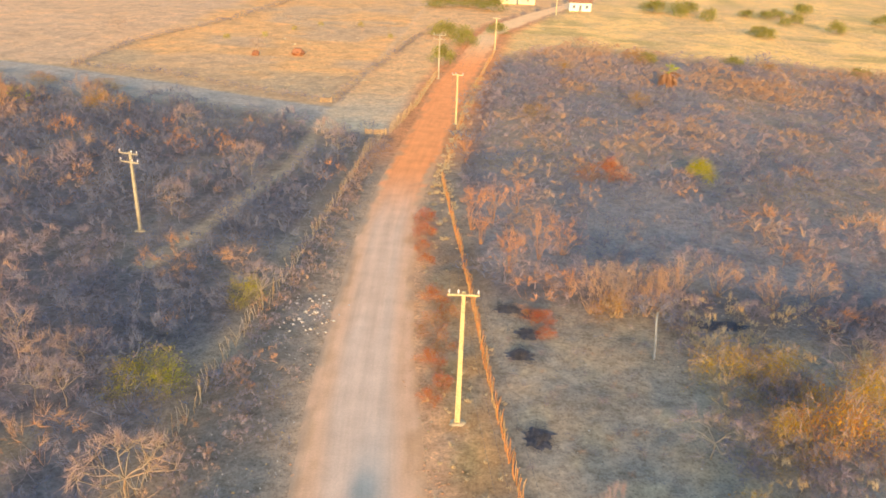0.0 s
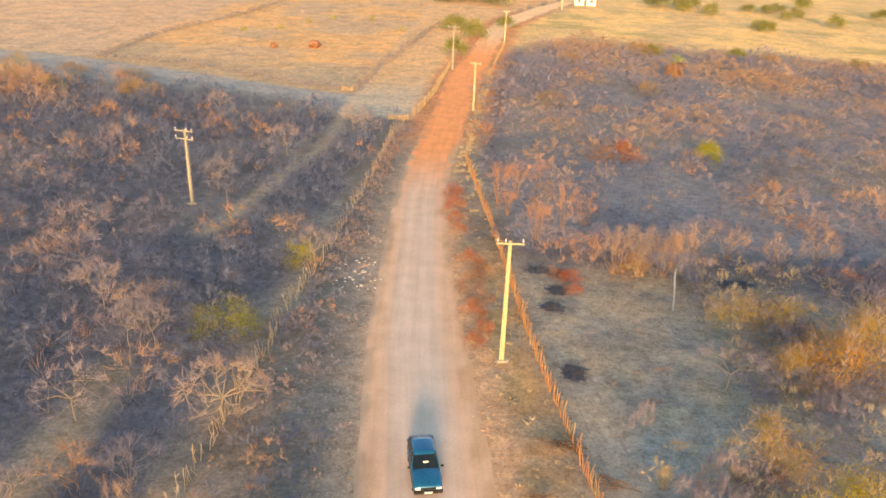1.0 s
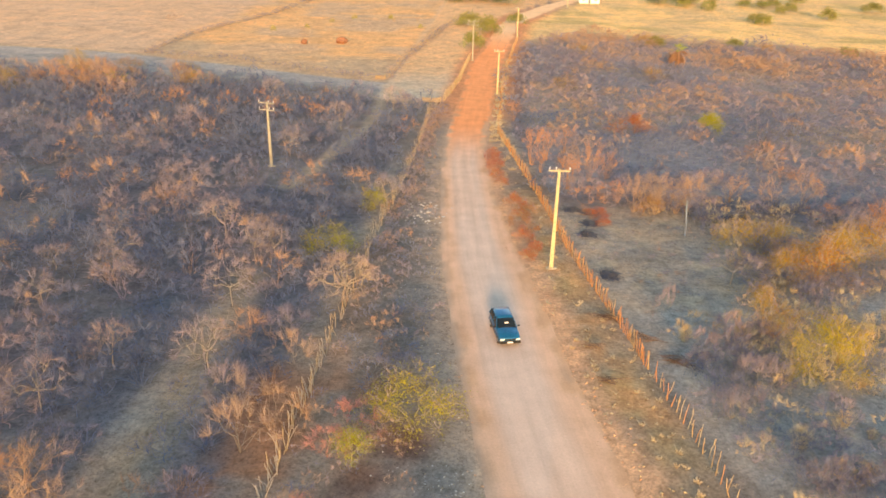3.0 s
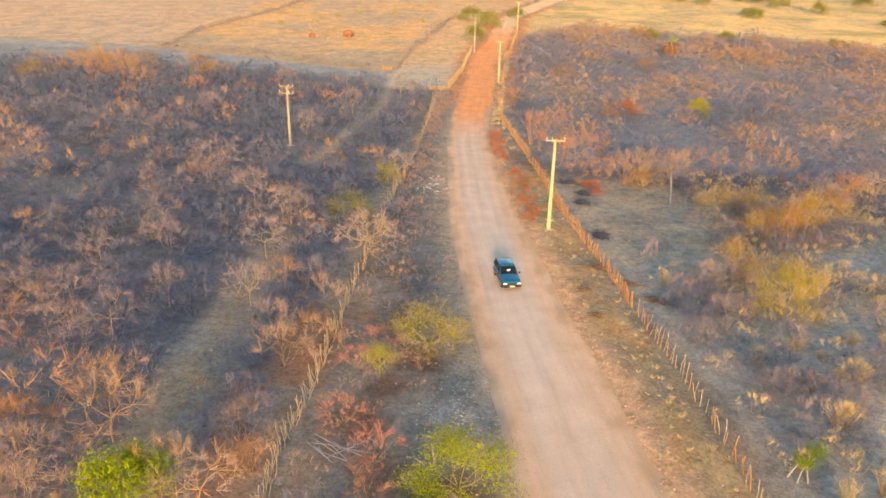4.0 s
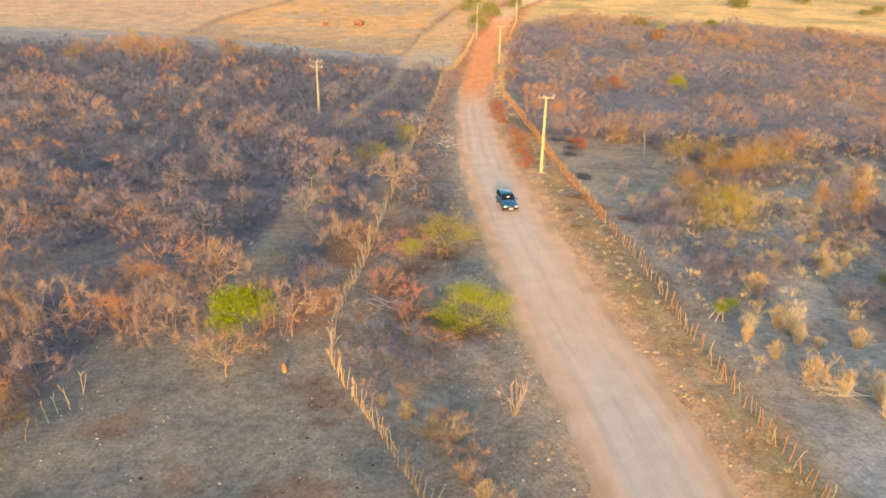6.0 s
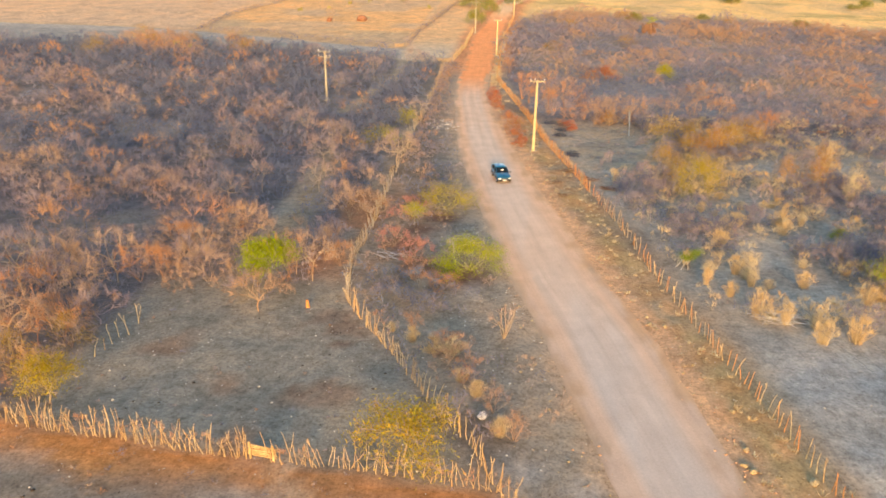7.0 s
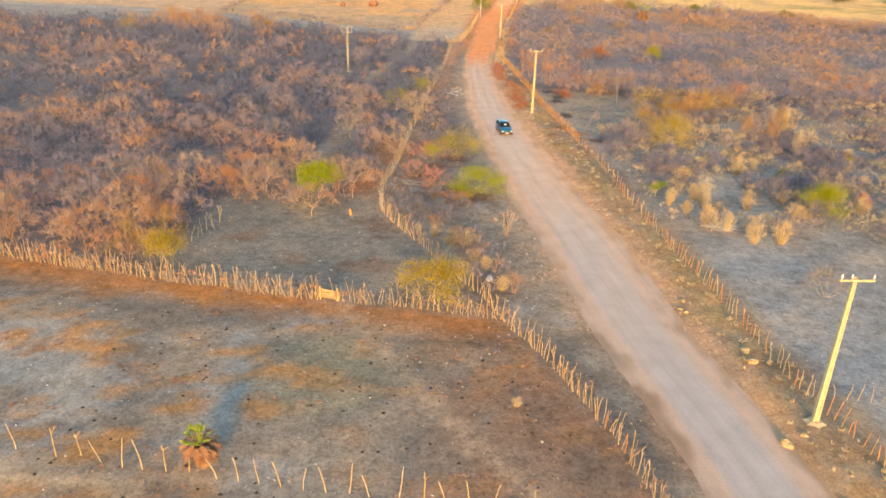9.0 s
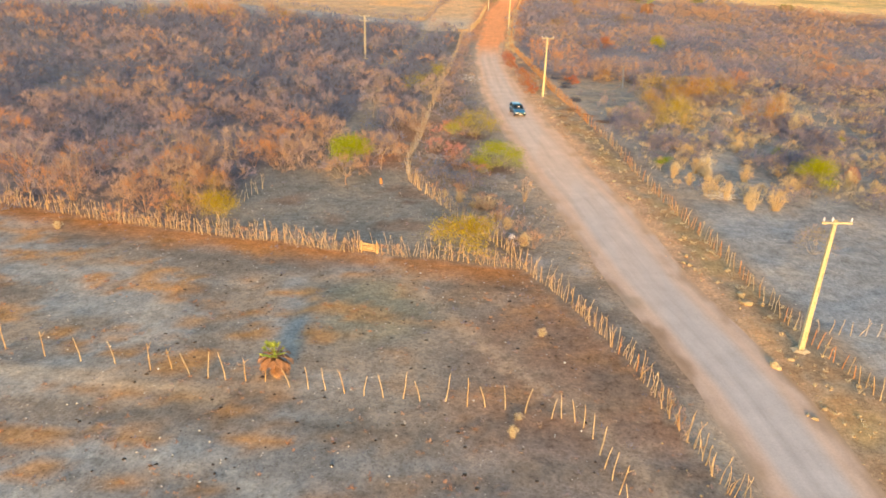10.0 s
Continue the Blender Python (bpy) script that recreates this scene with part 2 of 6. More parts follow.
M_ROCK = grainy("pale_rock", [(0.3, (0.32, 0.24, 0.13)), (0.7, (0.50, 0.39, 0.22))], 2.2, bump=0.6)
M_ASH = grainy("charred_ash", [(0.3, (0.045, 0.052, 0.072)), (0.7, (0.11, 0.12, 0.15))], 2.5, bump=0.8)
M_DUNG = grainy("dried_dung", [(0.3, (0.03, 0.022, 0.016)), (0.7, (0.09, 0.065, 0.045))], 4, bump=0.6)
M_PLASTIC = grainy("white_plastic", [(0.3, (0.72, 0.72, 0.74)), (0.7, (0.85, 0.85, 0.86))], 4, rough=0.5, bump=0.4)


# ---- mesh helpers ----
def mesh_of(name, verts, tris, material, tint=None, loops_smooth=False):
    """A mesh from arrays of vertices and triangles; tint: one number a vertex."""
    verts, tris = np.asarray(verts, np.float32), np.asarray(tris, np.int32)
    me = bpy.data.meshes.new(name)
    me.vertices.add(len(verts))
    me.vertices.foreach_set("co", verts.ravel())
    me.loops.add(tris.size)
    me.loops.foreach_set("vertex_index", tris.ravel())
    me.polygons.add(len(tris))
    me.polygons.foreach_set("loop_start", np.arange(0, tris.size, 3, dtype=np.int32))
    me.update(calc_edges=True)
    if tint is not None:
        me.attributes.new("tint", "FLOAT", "POINT").data.foreach_set("value", np.asarray(tint, np.float32))
    me.materials.append(material)
    return me


def part(name, data, material=None, parent=None, label=""):
    """Links a bmesh or mesh as one mesh object under a thing or a part."""
    if isinstance(data, bmesh.types.BMesh):
        me = bpy.data.meshes.new(name)
        data.to_mesh(me)
        data.free()
        me.materials.append(material)
    else:
        me = data
    ob = new(name, me)
    ob.parent = parent
    return tagged(ob, label) if label else ob


def empty(name, m, label, category, group="", kind=""):
    e = new(name)
    e.empty_display_size = 0.3
    e.matrix_world = m
    return tagged(e, label, category, group, kind)


def box(bm, x0, y0, z0, x1, y1, z1, bevel=0.0):
    vs = [bm.verts.new((x, y, z)) for x in (x0, x1) for y in (y0, y1) for z in (z0, z1)]
    fs = [bm.faces.new([vs[i] for i in q]) for q in ((0, 1, 3, 2), (4, 6, 7, 5), (0, 4, 5, 1), (2, 3, 7, 6), (0, 2, 6, 4), (1, 5, 7, 3))]
    if bevel:
        es = list({e for f in fs for e in f.edges})
        bmesh.ops.bevel(bm, geom=es, offset=bevel, segments=2, affect="EDGES")
    return vs


def tube(bm, pts, radii, sides=6, cap=True):
    """A bent, tapered round bar."""
    rings = []
    for k, p in enumerate(pts):
        p = Vector(p)
        d = (Vector(pts[min(k + 1, len(pts) - 1)]) - Vector(pts[max(k - 1, 0)])).normalized()
        a = d.orthogonal().normalized()
        b = d.cross(a)
        rings.append([bm.verts.new(p + radii[k] * (a * math.cos(2 * math.pi * i / sides) + b * math.sin(2 * math.pi * i / sides))) for i in range(sides)])
    for r0, r1 in zip(rings[:-1], rings[1:]):
        for i in range(sides):
            bm.faces.new((r0[i], r0[(i + 1) % sides], r1[(i + 1) % sides], r1[i]))
    if cap:
        bm.faces.new(rings[0][::-1])
        bm.faces.new(rings[-1])


def straight_tube(a, b, ra, rb, sides):
    """Vertices and triangles of one tapered segment."""
    a, b = np.array(a), np.array(b)
    d = b - a
    d = d / (np.linalg.norm(d) + 1e-9)
    u = np.cross(d, (0.31, 0.87, 0.39))
    u /= np.linalg.norm(u) + 1e-9
    w = np.cross(d, u)
    t = np.arange(sides) * 2 * math.pi / sides
    ring = np.outer(np.cos(t), u) + np.outer(np.sin(t), w)
    v = np.vstack((a + ra * ring, b + rb * ring))
    f = []
    for i in range(sides):
        j = (i + 1) % sides
        f += [(i, j, sides + j), (i, sides + j, sides + i)]
    return v, f


class Plant:
    """Arrays of a plant: limbs, fine twigs and leaves."""

    def __init__(self, seed):
        self.r = random.Random(seed)
        self.limb, self.twig, self.leaf = ([], []), ([], []), ([], [])
        self.tips = []

    def add(self, where, v, f):
        base = len(where[0])
        where[0].extend(map(tuple, v))
        where[1].extend((a + base, b + base, c + base) for a, b, c in f)

    def turn(self, d, angle, around=None):
        """d bent by an angle towards a chance side."""
        r = self.r
        a = d.orthogonal().normalized()
        a.rotate(Matrix.Rotation(r.uniform(0, 2 * math.pi), 3, d))
        e = d.copy()
        e.rotate(Matrix.Rotation(angle, 3, a))
        return e

    def branch(self, p, d, length, rad, level, o):
        r = self.r
        pieces = 2 if level < 2 else 1
        for k in range(pieces):
            d = (self.turn(d, r.uniform(0, o["bend"])) + Vector((0, 0, o["lift"]))).normalized()
            q = p + d * length / pieces
            r1 = rad * (0.78 if pieces == 2 else 0.6)
            self.add(self.limb, *straight_tube(p, q, rad, r1, 4 if level < 2 and o["levels"] > 1 else 3))
            p, rad = q, r1
            if level == o["levels"]:
                self.twigs(p - d * length * 0.3, d, length, o)
            elif k == 0 and level > 0 and r.random() < 0.6:
                self.branch(p, self.turn(d, r.uniform(*o["fork"])), length * 0.6, rad * 0.6, level + 1, o)
        if level < o["levels"]:
            for _ in range(r.choice(o["kids"])):
                self.branch(p, self.turn(d, r.uniform(*o["fork"])), length * r.uniform(0.55, 0.85), rad * 0.62, level + 1, o)
        else:
            self.tips.append((p, d))

    def twigs(self, p, d, length, o):
        r = self.r
        for _ in range(o["twigs"]):
            s = p + d * r.uniform(0, length)
            e = self.turn(d, r.uniform(0.2, o.get("splay", 1.1)))
            e.z += o["lift"]
            e.normalize()
            n = length * r.uniform(*o["reach"])
            side = e.orthogonal().normalized()
            side.rotate(Matrix.Rotation(r.uniform(0, 6.28), 3, e))
            w = o["width"] * r.uniform(0.7, 1.3)
            mid = s + e * n * 0.55 + self.turn(e, 1.5) * n * 0.08
            if o["bent"]:
                self.add(self.twig, [s - side * w, s + side * w, mid + side * w * 0.6, mid - side * w * 0.6, s + e * n], [(0, 1, 2), (0, 2, 3), (3, 2, 4)])
            else:
                self.add(self.twig, [s - side * w, s + side * w, s + e * n], [(0, 1, 2)])

    def leaves(self, count, size, spread, core=0.0):
        """Leaves from the tips inwards to the crown's heart at the height core."""
        r, heart = self.r, Vector((0, 0, core))
        for _ in range(count):
            p, d = r.choice(self.tips)
            c = heart + (p - heart) * r.uniform(0.25, 1.0) ** 0.5 + Vector((r.gauss(0, spread), r.gauss(0, spread), r.gauss(0, spread * 0.7)))
            n = Vector((r.gauss(0, 1), r.gauss(0, 1), r.gauss(0.6, 0.8))).normalized()
            a = n.orthogonal().normalized()
            a.rotate(Matrix.Rotation(r.uniform(0, 6.28), 3, n))
            b = n.cross(a)
            s = size * r.uniform(0.6, 1.4)
            self.add(self.leaf, [c - a * s, c + b * s * 0.55, c + a * s], [(0, 1, 2)])

    def sized(self, height, radius):
        """All arrays scaled to a height and a radius."""
        pts = np.array(self.limb[0] + self.twig[0] + self.leaf[0])
        zs, rs = height / np.percentile(pts[:, 2], 99.5), radius / np.percentile(np.hypot(pts[:, 0], pts[:, 1]), 97)
        out = []
        for v, f in (self.limb, self.twig, self.leaf):
            out.append((np.array(v, np.float32).reshape(-1, 3) * np.array((rs, rs, zs), np.float32), np.array(f, np.int32).reshape(-1, 3)))
        return out


def dome_plant(seed, trunk=0.3, limbs=5, subs=2, tips=2, twigs=14, width=0.006, wide=1.15, thick=0.03, spray=0.55, reach=(0.16, 0.4), lift=0.15, sides=4, fine=True):
    """A plant of unit size whose limbs part again and again towards a rounded crown of fine twigs."""
    p = Plant(seed)
    r = p.r

    def at(a, t, q):
        return Vector((math.sin(t) * math.cos(a) * q, math.sin(t) * math.sin(a) * q, trunk + (1 - trunk) * math.cos(t) * q))

    def wander(k):
        return Vector((r.gauss(0, k), r.gauss(0, k), r.gauss(0, k)))
    top = Vector((0, 0, -0.04))
    if trunk > 0.12:
        mid, top = Vector((r.gauss(0, 0.03), r.gauss(0, 0.03), trunk * 0.5)), Vector((r.gauss(0, 0.05), r.gauss(0, 0.05), trunk))
        p.add(p.limb, *straight_tube((0, 0, -0.06), mid, thick, thick * 0.85, 5))
        p.add(p.limb, *straight_tube(mid, top, thick * 0.85, thick * 0.75, 5))
    for i in range(limbs):
        a, t = 2 * math.pi * (i + 0.7 * r.random()) / limbs, wide * math.sqrt(r.uniform(0.05, 1))
        end = at(a, t, r.uniform(0.42, 0.55)) + wander(0.04)
        mid = top.lerp(end, 0.5) + wander(0.05)
        p.add(p.limb, *straight_tube(top, mid, thick * 0.5, thick * 0.38, sides))
        p.add(p.limb, *straight_tube(mid, end, thick * 0.38, thick * 0.26, sides))
        for j in range(subs):
            a1, t1 = a + r.uniform(-0.6, 0.6), min(max(t + r.uniform(-0.5, 0.45), 0.0), wide + 0.15)
            fork = at(a1, t1, r.uniform(0.66, 0.82)) + wander(0.03)
            if fine:
                p.add(p.limb, *straight_tube(end, fork, thick * 0.26, thick * 0.16, 3))
            else:
                w = (fork - end).orthogonal().normalized() * thick * 0.3
                p.add(p.limb, [end - w, end + w, fork], [(0, 1, 2)])
            for k in range(tips):
                tip = at(a1 + r.uniform(-0.35, 0.35), min(max(t1 + r.uniform(-0.3, 0.3), 0.0), wide + 0.25), r.uniform(0.84, 0.98))
                if fine:
                    p.add(p.limb, *straight_tube(fork, tip, thick * 0.16, thick * 0.07, 3))
                d = (tip - fork).normalized()
                for _ in range(twigs):
                    b = fork.lerp(tip, r.uniform(0.15, 1.0))
                    e = (d + wander(spray) + Vector((0, 0, lift))).normalized()
                    side = e.orthogonal().normalized()
                    side.rotate(Matrix.Rotation(r.uniform(0, 6.28), 3, e))
                    w = width * r.uniform(0.7, 1.3)
                    p.add(p.twig, [b - side * w, b + side * w, b + e * r.uniform(*reach)], [(0, 1, 2)])
                p.tips.append((tip, d))
    return p


def vase(seed, stems, levels, kids, twigs, width=0.018, bend=0.25, fork=(0.25, 0.6), lift=0.05, tilt=(0.1, 0.6), bent=False, splay=1.1, reach=(0.5, 1.15), thick=0.032):
    """A shrub of many stems out of one root."""
    p = Plant(seed)
    o = dict(levels=levels, kids=kids, twigs=twigs, width=width, bend=bend, fork=fork, lift=lift, bent=bent, splay=splay, reach=reach)
    for k in range(stems):
        t, a = p.r.uniform(*tilt), 2 * math.pi * (k + p.r.random()) / stems
        d = Vector((math.sin(t) * math.cos(a), math.sin(t) * math.sin(a), math.cos(t)))
        p.branch(Vector((0.08 * math.cos(a), 0.08 * math.sin(a), -0.1)), d, p.r.uniform(0.9, 1.4), thick, 0, o)
    return p


def tuft(seed, blades, width=0.008, splay=0.33):
    """A clump of dry upright stalks."""
    p = Plant(seed)
    for _ in range(blades):
        a, t = p.r.uniform(0, 6.28), min(abs(p.r.gauss(0, splay)), 1.45)
        s = Vector((math.cos(a), math.sin(a), 0)) * p.r.uniform(0, 0.25)
        d = Vector((math.cos(a) * math.sin(t), math.sin(a) * math.sin(t), math.cos(t)))
        n = p.r.uniform(0.45, 1.1)
        side = d.orthogonal().normalized()
        side.rotate(Matrix.Rotation(p.r.uniform(0, 6.28), 3, d))
        m, e = s + d * n * 0.6, s + d * n + Vector((d.x, d.y, -0.3)) * 0.12
        p.add(p.twig, [s - side * width, s + side * width, m + side * width, m - side * width, e], [(0, 1, 2), (0, 2, 3), (3, 2, 4)])
    p.limb[0].extend([(0, 0, 0), (0.01, 0, 0), (0, 0.01, 0)])
    p.limb[1].append((0, 1, 2))
    return p


# ---- the ground: one sheet to the horizon ----
def axis(lo, hi, stepsize, far):
    mid = list(np.arange(lo, hi + 1e-6, stepsize))
    grow, a, s = [], hi, stepsize
    while a < far:
        s *= 1.25
        a += s
        grow.append(a)
    down, a, s = [], lo, stepsize
    while a > -far:
        s *= 1.25
        a -= s
        down.append(a)
    return np.array(down[::-1] + mid + grow)


def zone_colour(x, y):
    """The colour of the soil and what lies on it, with some shade put in."""
    n1, n2, n3 = fbm(x / 14 + 5, y / 14), fbm(x / 4 + 31, y / 4), fbm(x / 1.6, y / 1.6 + 77, 3)

    def blend(c, to, k):
        return c * (1 - k[:, None]) + np.array(to) * k[:, None]

    c = np.tile(np.array((0.32, 0.26, 0.20)), (len(x), 1))
    c = blend(c, (0.22, 0.175, 0.14), step(0.45, 0.7, n1))
    c = blend(c, (0.40, 0.345, 0.275), step(0.5, 0.75, n2) * 0.7)
    # bluish dark floor where scrub stands: shade between bushes put into the soil
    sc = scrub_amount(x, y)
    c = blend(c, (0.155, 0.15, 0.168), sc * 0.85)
    l, r = road_edges(y)
    # rusty litter and straw on the right verge
    off = x - r
    verge = step(-0.5, 0.8, off) * step(6.5, 3.0, off) * step(60, 40, y)
    c = blend(c, (0.43, 0.30, 0.15), verge * (0.35 + 0.65 * step(0.42, 0.62, n2)))
    c = blend(c, (0.60, 0.34, 0.17), verge * step(0.50, 0.66, fbm(x / 2.4 + 50, y / 3.4 + 8, 3)) * 0.8)
    c = blend(c, (0.44, 0.25, 0.12), verge * step(0.52, 0.66, n3) * 0.7)
    c = blend(c, (0.60, 0.36, 0.22), step(-0.4, 0.3, off) * step(2.6, 0.9, off + 1.6 * (n3 - 0.5)) * step(70, 50, y) * step(-45, -25, y) * 0.75)
    # dust spread off the road
    gap = np.maximum(l - x, x - r)
    c = blend(c, (0.70, 0.41, 0.23), step(1.7, -0.4, gap + (n3 - 0.5) * 2.4 + (n2 - 0.5) * 2.0) * (0.35 + 0.45 * step(-36, -6, y)))
    # left verge
    offl = l - x
    vl = step(-0.3, 0.8, offl) * step(7, 5, offl) * step(-12, -4, y)
    c = blend(c, (0.22, 0.198, 0.175), vl * 0.8)
    c = blend(c, (0.47, 0.35, 0.25), step(3.2, 0.1, offl + (n3 - 0.5) * 2.2 + (n2 - 0.5) * 2.2) * step(-0.6, 0.0, offl) * step(-30, -12, y) * step(95, 70, y) * 0.7)
    # clearing on the right and the bare grey ground further on
    c = blend(c, (0.385, 0.37, 0.33), step(5.0, 8.0, off) * step(46, 38, y) * (0.45 + 0.4 * step(0.38, 0.6, n2)))
    bare = step(1, 4, off - 4) * step(-13, -17, y)
    c = blend(c, (0.335, 0.335, 0.325), bare * (0.55 + 0.45 * step(0.4, 0.6, n2)))
    clear = step(5, 8, off) * step(22, 27, y) * step(50, 44, y) * step(18, 14, x)
    c = blend(c, (0.35, 0.285, 0.21), clear * (0.4 + 0.6 * step(0.42, 0.6, n2)))
    c = blend(c, (0.52, 0.30, 0.14), step(6.5, 3.5, off) * step(2.6, 4.0, off) * step(20, 26, y) * step(56, 48, y) * step(0.4, 0.6, n2) * 0.8)
    c = blend(c, (0.24, 0.225, 0.20), clear * step(0.5, 0.66, n3) * 0.7)
    c = blend(c, (0.46, 0.37, 0.25), clear * step(0.52, 0.68, fbm(x / 2.2 + 40, y / 2.2, 3)) * 0.7)
    right_scrub = step(r + 4, r + 8, x) * step(50, 56, y)
    c = blend(c, (0.31, 0.29, 0.285), right_scrub * sc * 0.85)
    c = blend(c, (0.40, 0.31, 0.21), right_scrub * step(0.46, 0.66, fbm(x / 16 + 8, y / 16, 3)) * 0.55)
    # yard in front of the stick fence
    fence_y = np.interp(x, [-120, -56, -36, -19, -6, 0.1, 2.8, 30], [-18, -24.2, -27.9, -30, -31.4, -43.5, -53.2, -140])
    yard = step(fence_y + 0.4, fence_y - 0.6, y)
    c = blend(c, (0.315, 0.262, 0.205), yard)
    c = blend(c, (0.29, 0.165, 0.105), yard * step(-15, -5, x + 6 * (n1 - 0.5)) * (0.45 + 0.4 * step(0.36, 0.6, n2)))
    c = blend(c, (0.25, 0.248, 0.235), yard * step(-49, -56, y + 4 * (n2 - 0.5)) * (0.4 + 0.5 * step(0.36, 0.6, n2)))
    c = blend(c, (0.37, 0.38, 0.36), yard * step(0.48, 0.64, fbm(x / 6 + 3, y / 2.2 + 50)) * step(-12, -20, x) * 0.6)
    c = blend(c, (0.27, 0.25, 0.16), yard * step(4.5, 1.5, np.hypot((x + 16.5) * 0.9, (y + 39.5) * 0.8) + 3 * (n2 - 0.5)) * 0.6)
    # grey strip running back from the palm: its soft shadow put into the soil
    c = blend(c, (0.38, 0.375, 0.35), step(1.5, 0.3, line_gap(x, y, [(-23.0, -35.5), (-21.9, -40.3), (-20.9, -45.5)]) + 1.6 * (n3 - 0.5)) * 0.65)
    c = blend(c, (0.54, 0.255, 0.075), yard * step(0.47, 0.63, fbm(x / 4.5 + 11, y / 1.5 + 9, 5)) * (0.35 + 0.65 * step(-12, -22, x)) * step(0.3, 0.55, n3) * 0.75)
    c = blend(c, (0.17, 0.145, 0.12), yard * step(0.56, 0.70, fbm(x / 7 + 70, y / 2.0 + 5, 4)) * 0.6)
    c = blend(c, (0.46, 0.20, 0.07), yard * step(4.5, 0.8, np.abs(y - fence_y) + 2 * (n2 - 0.5)) * step(-3, -8, x) * 0.85)
    path = line_gap(x, y, [(-17.8, -30.4), (-15.5, -33), (-12.8, -37.3), (-9.7, -41.5), (-7, -45), (-4, -48), (1, -56)])
    c = blend(c, (0.50, 0.36, 0.24), step(0.8, 0.1, path) * 0.6)
    path2 = line_gap(x, y, [(-60, -47.5), (-37, -49.3), (-30, -49.4), (-23, -50.2)])
    c = blend(c, (0.60, 0.43, 0.27), step(0.7, 0.1, path2) * yard * 0.8)
    # corral floor
    cor = step(-34, -32.5, x) * step(-8, -11, y) * (1 - yard) * step(-6, -9, x + 0.62 * (y + 30) * (y > -30) * 0)
    inside = cor * step(0.0, -0.8, x - np.interp(y, [-31, -12], [-6.3, -17.5]))
    c = blend(c, (0.262, 0.24, 0.20), inside * 0.92)
    c = blend(c, (0.24, 0.14, 0.09), inside * step(0.58, 0.72, n2) * 0.6)
    for sx_, sy_, sr in ((-9.2, -7.4, 3.2), (-12.6, -5.5, 2.6), (-14.5, -1.0, 2.6), (-13.5, 2.5, 2.2), (-11.8, 6.0, 2.4)):
        c = blend(c, (0.20, 0.105, 0.075), step(sr, sr * 0.3, np.hypot(x - sx_, y - sy_) + (n2 - 0.5) * 2.2) * 0.75)
    c = blend(c, (0.16, 0.09, 0.06), step(1.0, 0.3, np.hypot(x + 16.6, (y + 18.3) * 1.6) + (n3 - 0.5) * 0.6) * 0.8)
    c = blend(c, (0.42, 0.35, 0.26), step(1.3, 0.2, line_gap(x, y, BUSH_TRACK)) * 0.7)
    litter = step(-24, -21, x) * step(-12.5, -15, x) * step(-11, -5, y) * step(20, 8, y)
    c = blend(c, (0.36, 0.17, 0.085), litter * step(0.40, 0.58, n2) * 0.75)
    c = blend(c, (0.28, 0.24, 0.195), step(2.4, 0.6, line_gap(x, y, TRAIL) + (n2 - 0.5) * 3.0) * 0.6)
    c = blend(c, (0.40, 0.29, 0.17), step(0.8, 0.2, line_gap(x, y, TRAIL) + (n3 - 0.5)) * 0.5)
    for px_, py_, pr in ((-9.4, 0.4, 2.4), (-8.4, -9.6, 2.0), (-14.6, 43.5, 2.2), (-4.8, -29.5, 1.6), (-1.6, -31.0, 1.2)):
        c = blend(c, (0.42, 0.40, 0.38), step(pr, pr * 0.3, np.hypot(x - px_, y - py_) + (n3 - 0.5) * 2.4) * 0.4)
    # far pale fields
    fy = left_edge_of_field(x)
    track = step(left_edge_of_scrub(x) - 2, left_edge_of_scrub(x) + 5, y) * step(-24, -28, x)
    c = blend(c, (0.34, 0.315, 0.285), track)
    c = blend(c, (0.42, 0.375, 0.33), track * step(5.0, 2.0, np.abs(y - fy + 3 + 2 * (n2 - 0.5))))
    field = step(fy - 0.5, fy + 1.0, y) * step(-29, -31, x)
    c = blend(c, (0.44, 0.36, 0.25), field)
    field = field * (0.35 + 0.65 * step(fy + 5, fy + 34, y + 26 * (n1 - 0.5)))
    gold = np.array((0.78, 0.44, 0.195))
    c = blend(c, gold, field * (0.75 + 0.25 * step(0.35, 0.6, n1)))
    c = blend(c, (0.58, 0.40, 0.25), field * step(0.48, 0.66, fbm(x / 22, y / 12 + 3)) * 0.8)
    c = blend(c, (0.64, 0.43, 0.28), step(-88, -98, x) * step(fy, fy + 4, y) * 0.8)
    lane = step(98, 104, y) * step(-31, -29, x) * step(l - 1.5, l - 3, x)
    c = blend(c, (0.58, 0.47, 0.34), lane)
    c = blend(c, (0.76, 0.45, 0.22), lane * step(118, 150, y + 25 * n1) * 0.9)
    re = right_edge_of_scrub(x)
    hill = step(re - 6, re + 10, y) * step(r + 0.5, r + 3, x)
    c = blend(c, (0.88, 0.56, 0.23), hill * (0.7 + 0.3 * step(0.35, 0.6, n1)))
    c = blend(c, (0.40, 0.32, 0.13), hill * step(0.52, 0.7, fbm(x / 18, y / 9 + 60)) * 0.6)
    red = step(78, 100, y) * step(r + 6, r + 1, x) * step(l - 5, l - 1, x) * step(270, 210, y)
    c = blend(c, (0.70, 0.30, 0.13), red * 0.85)
    return np.clip(c * 0.93, 0.01, 0.9)


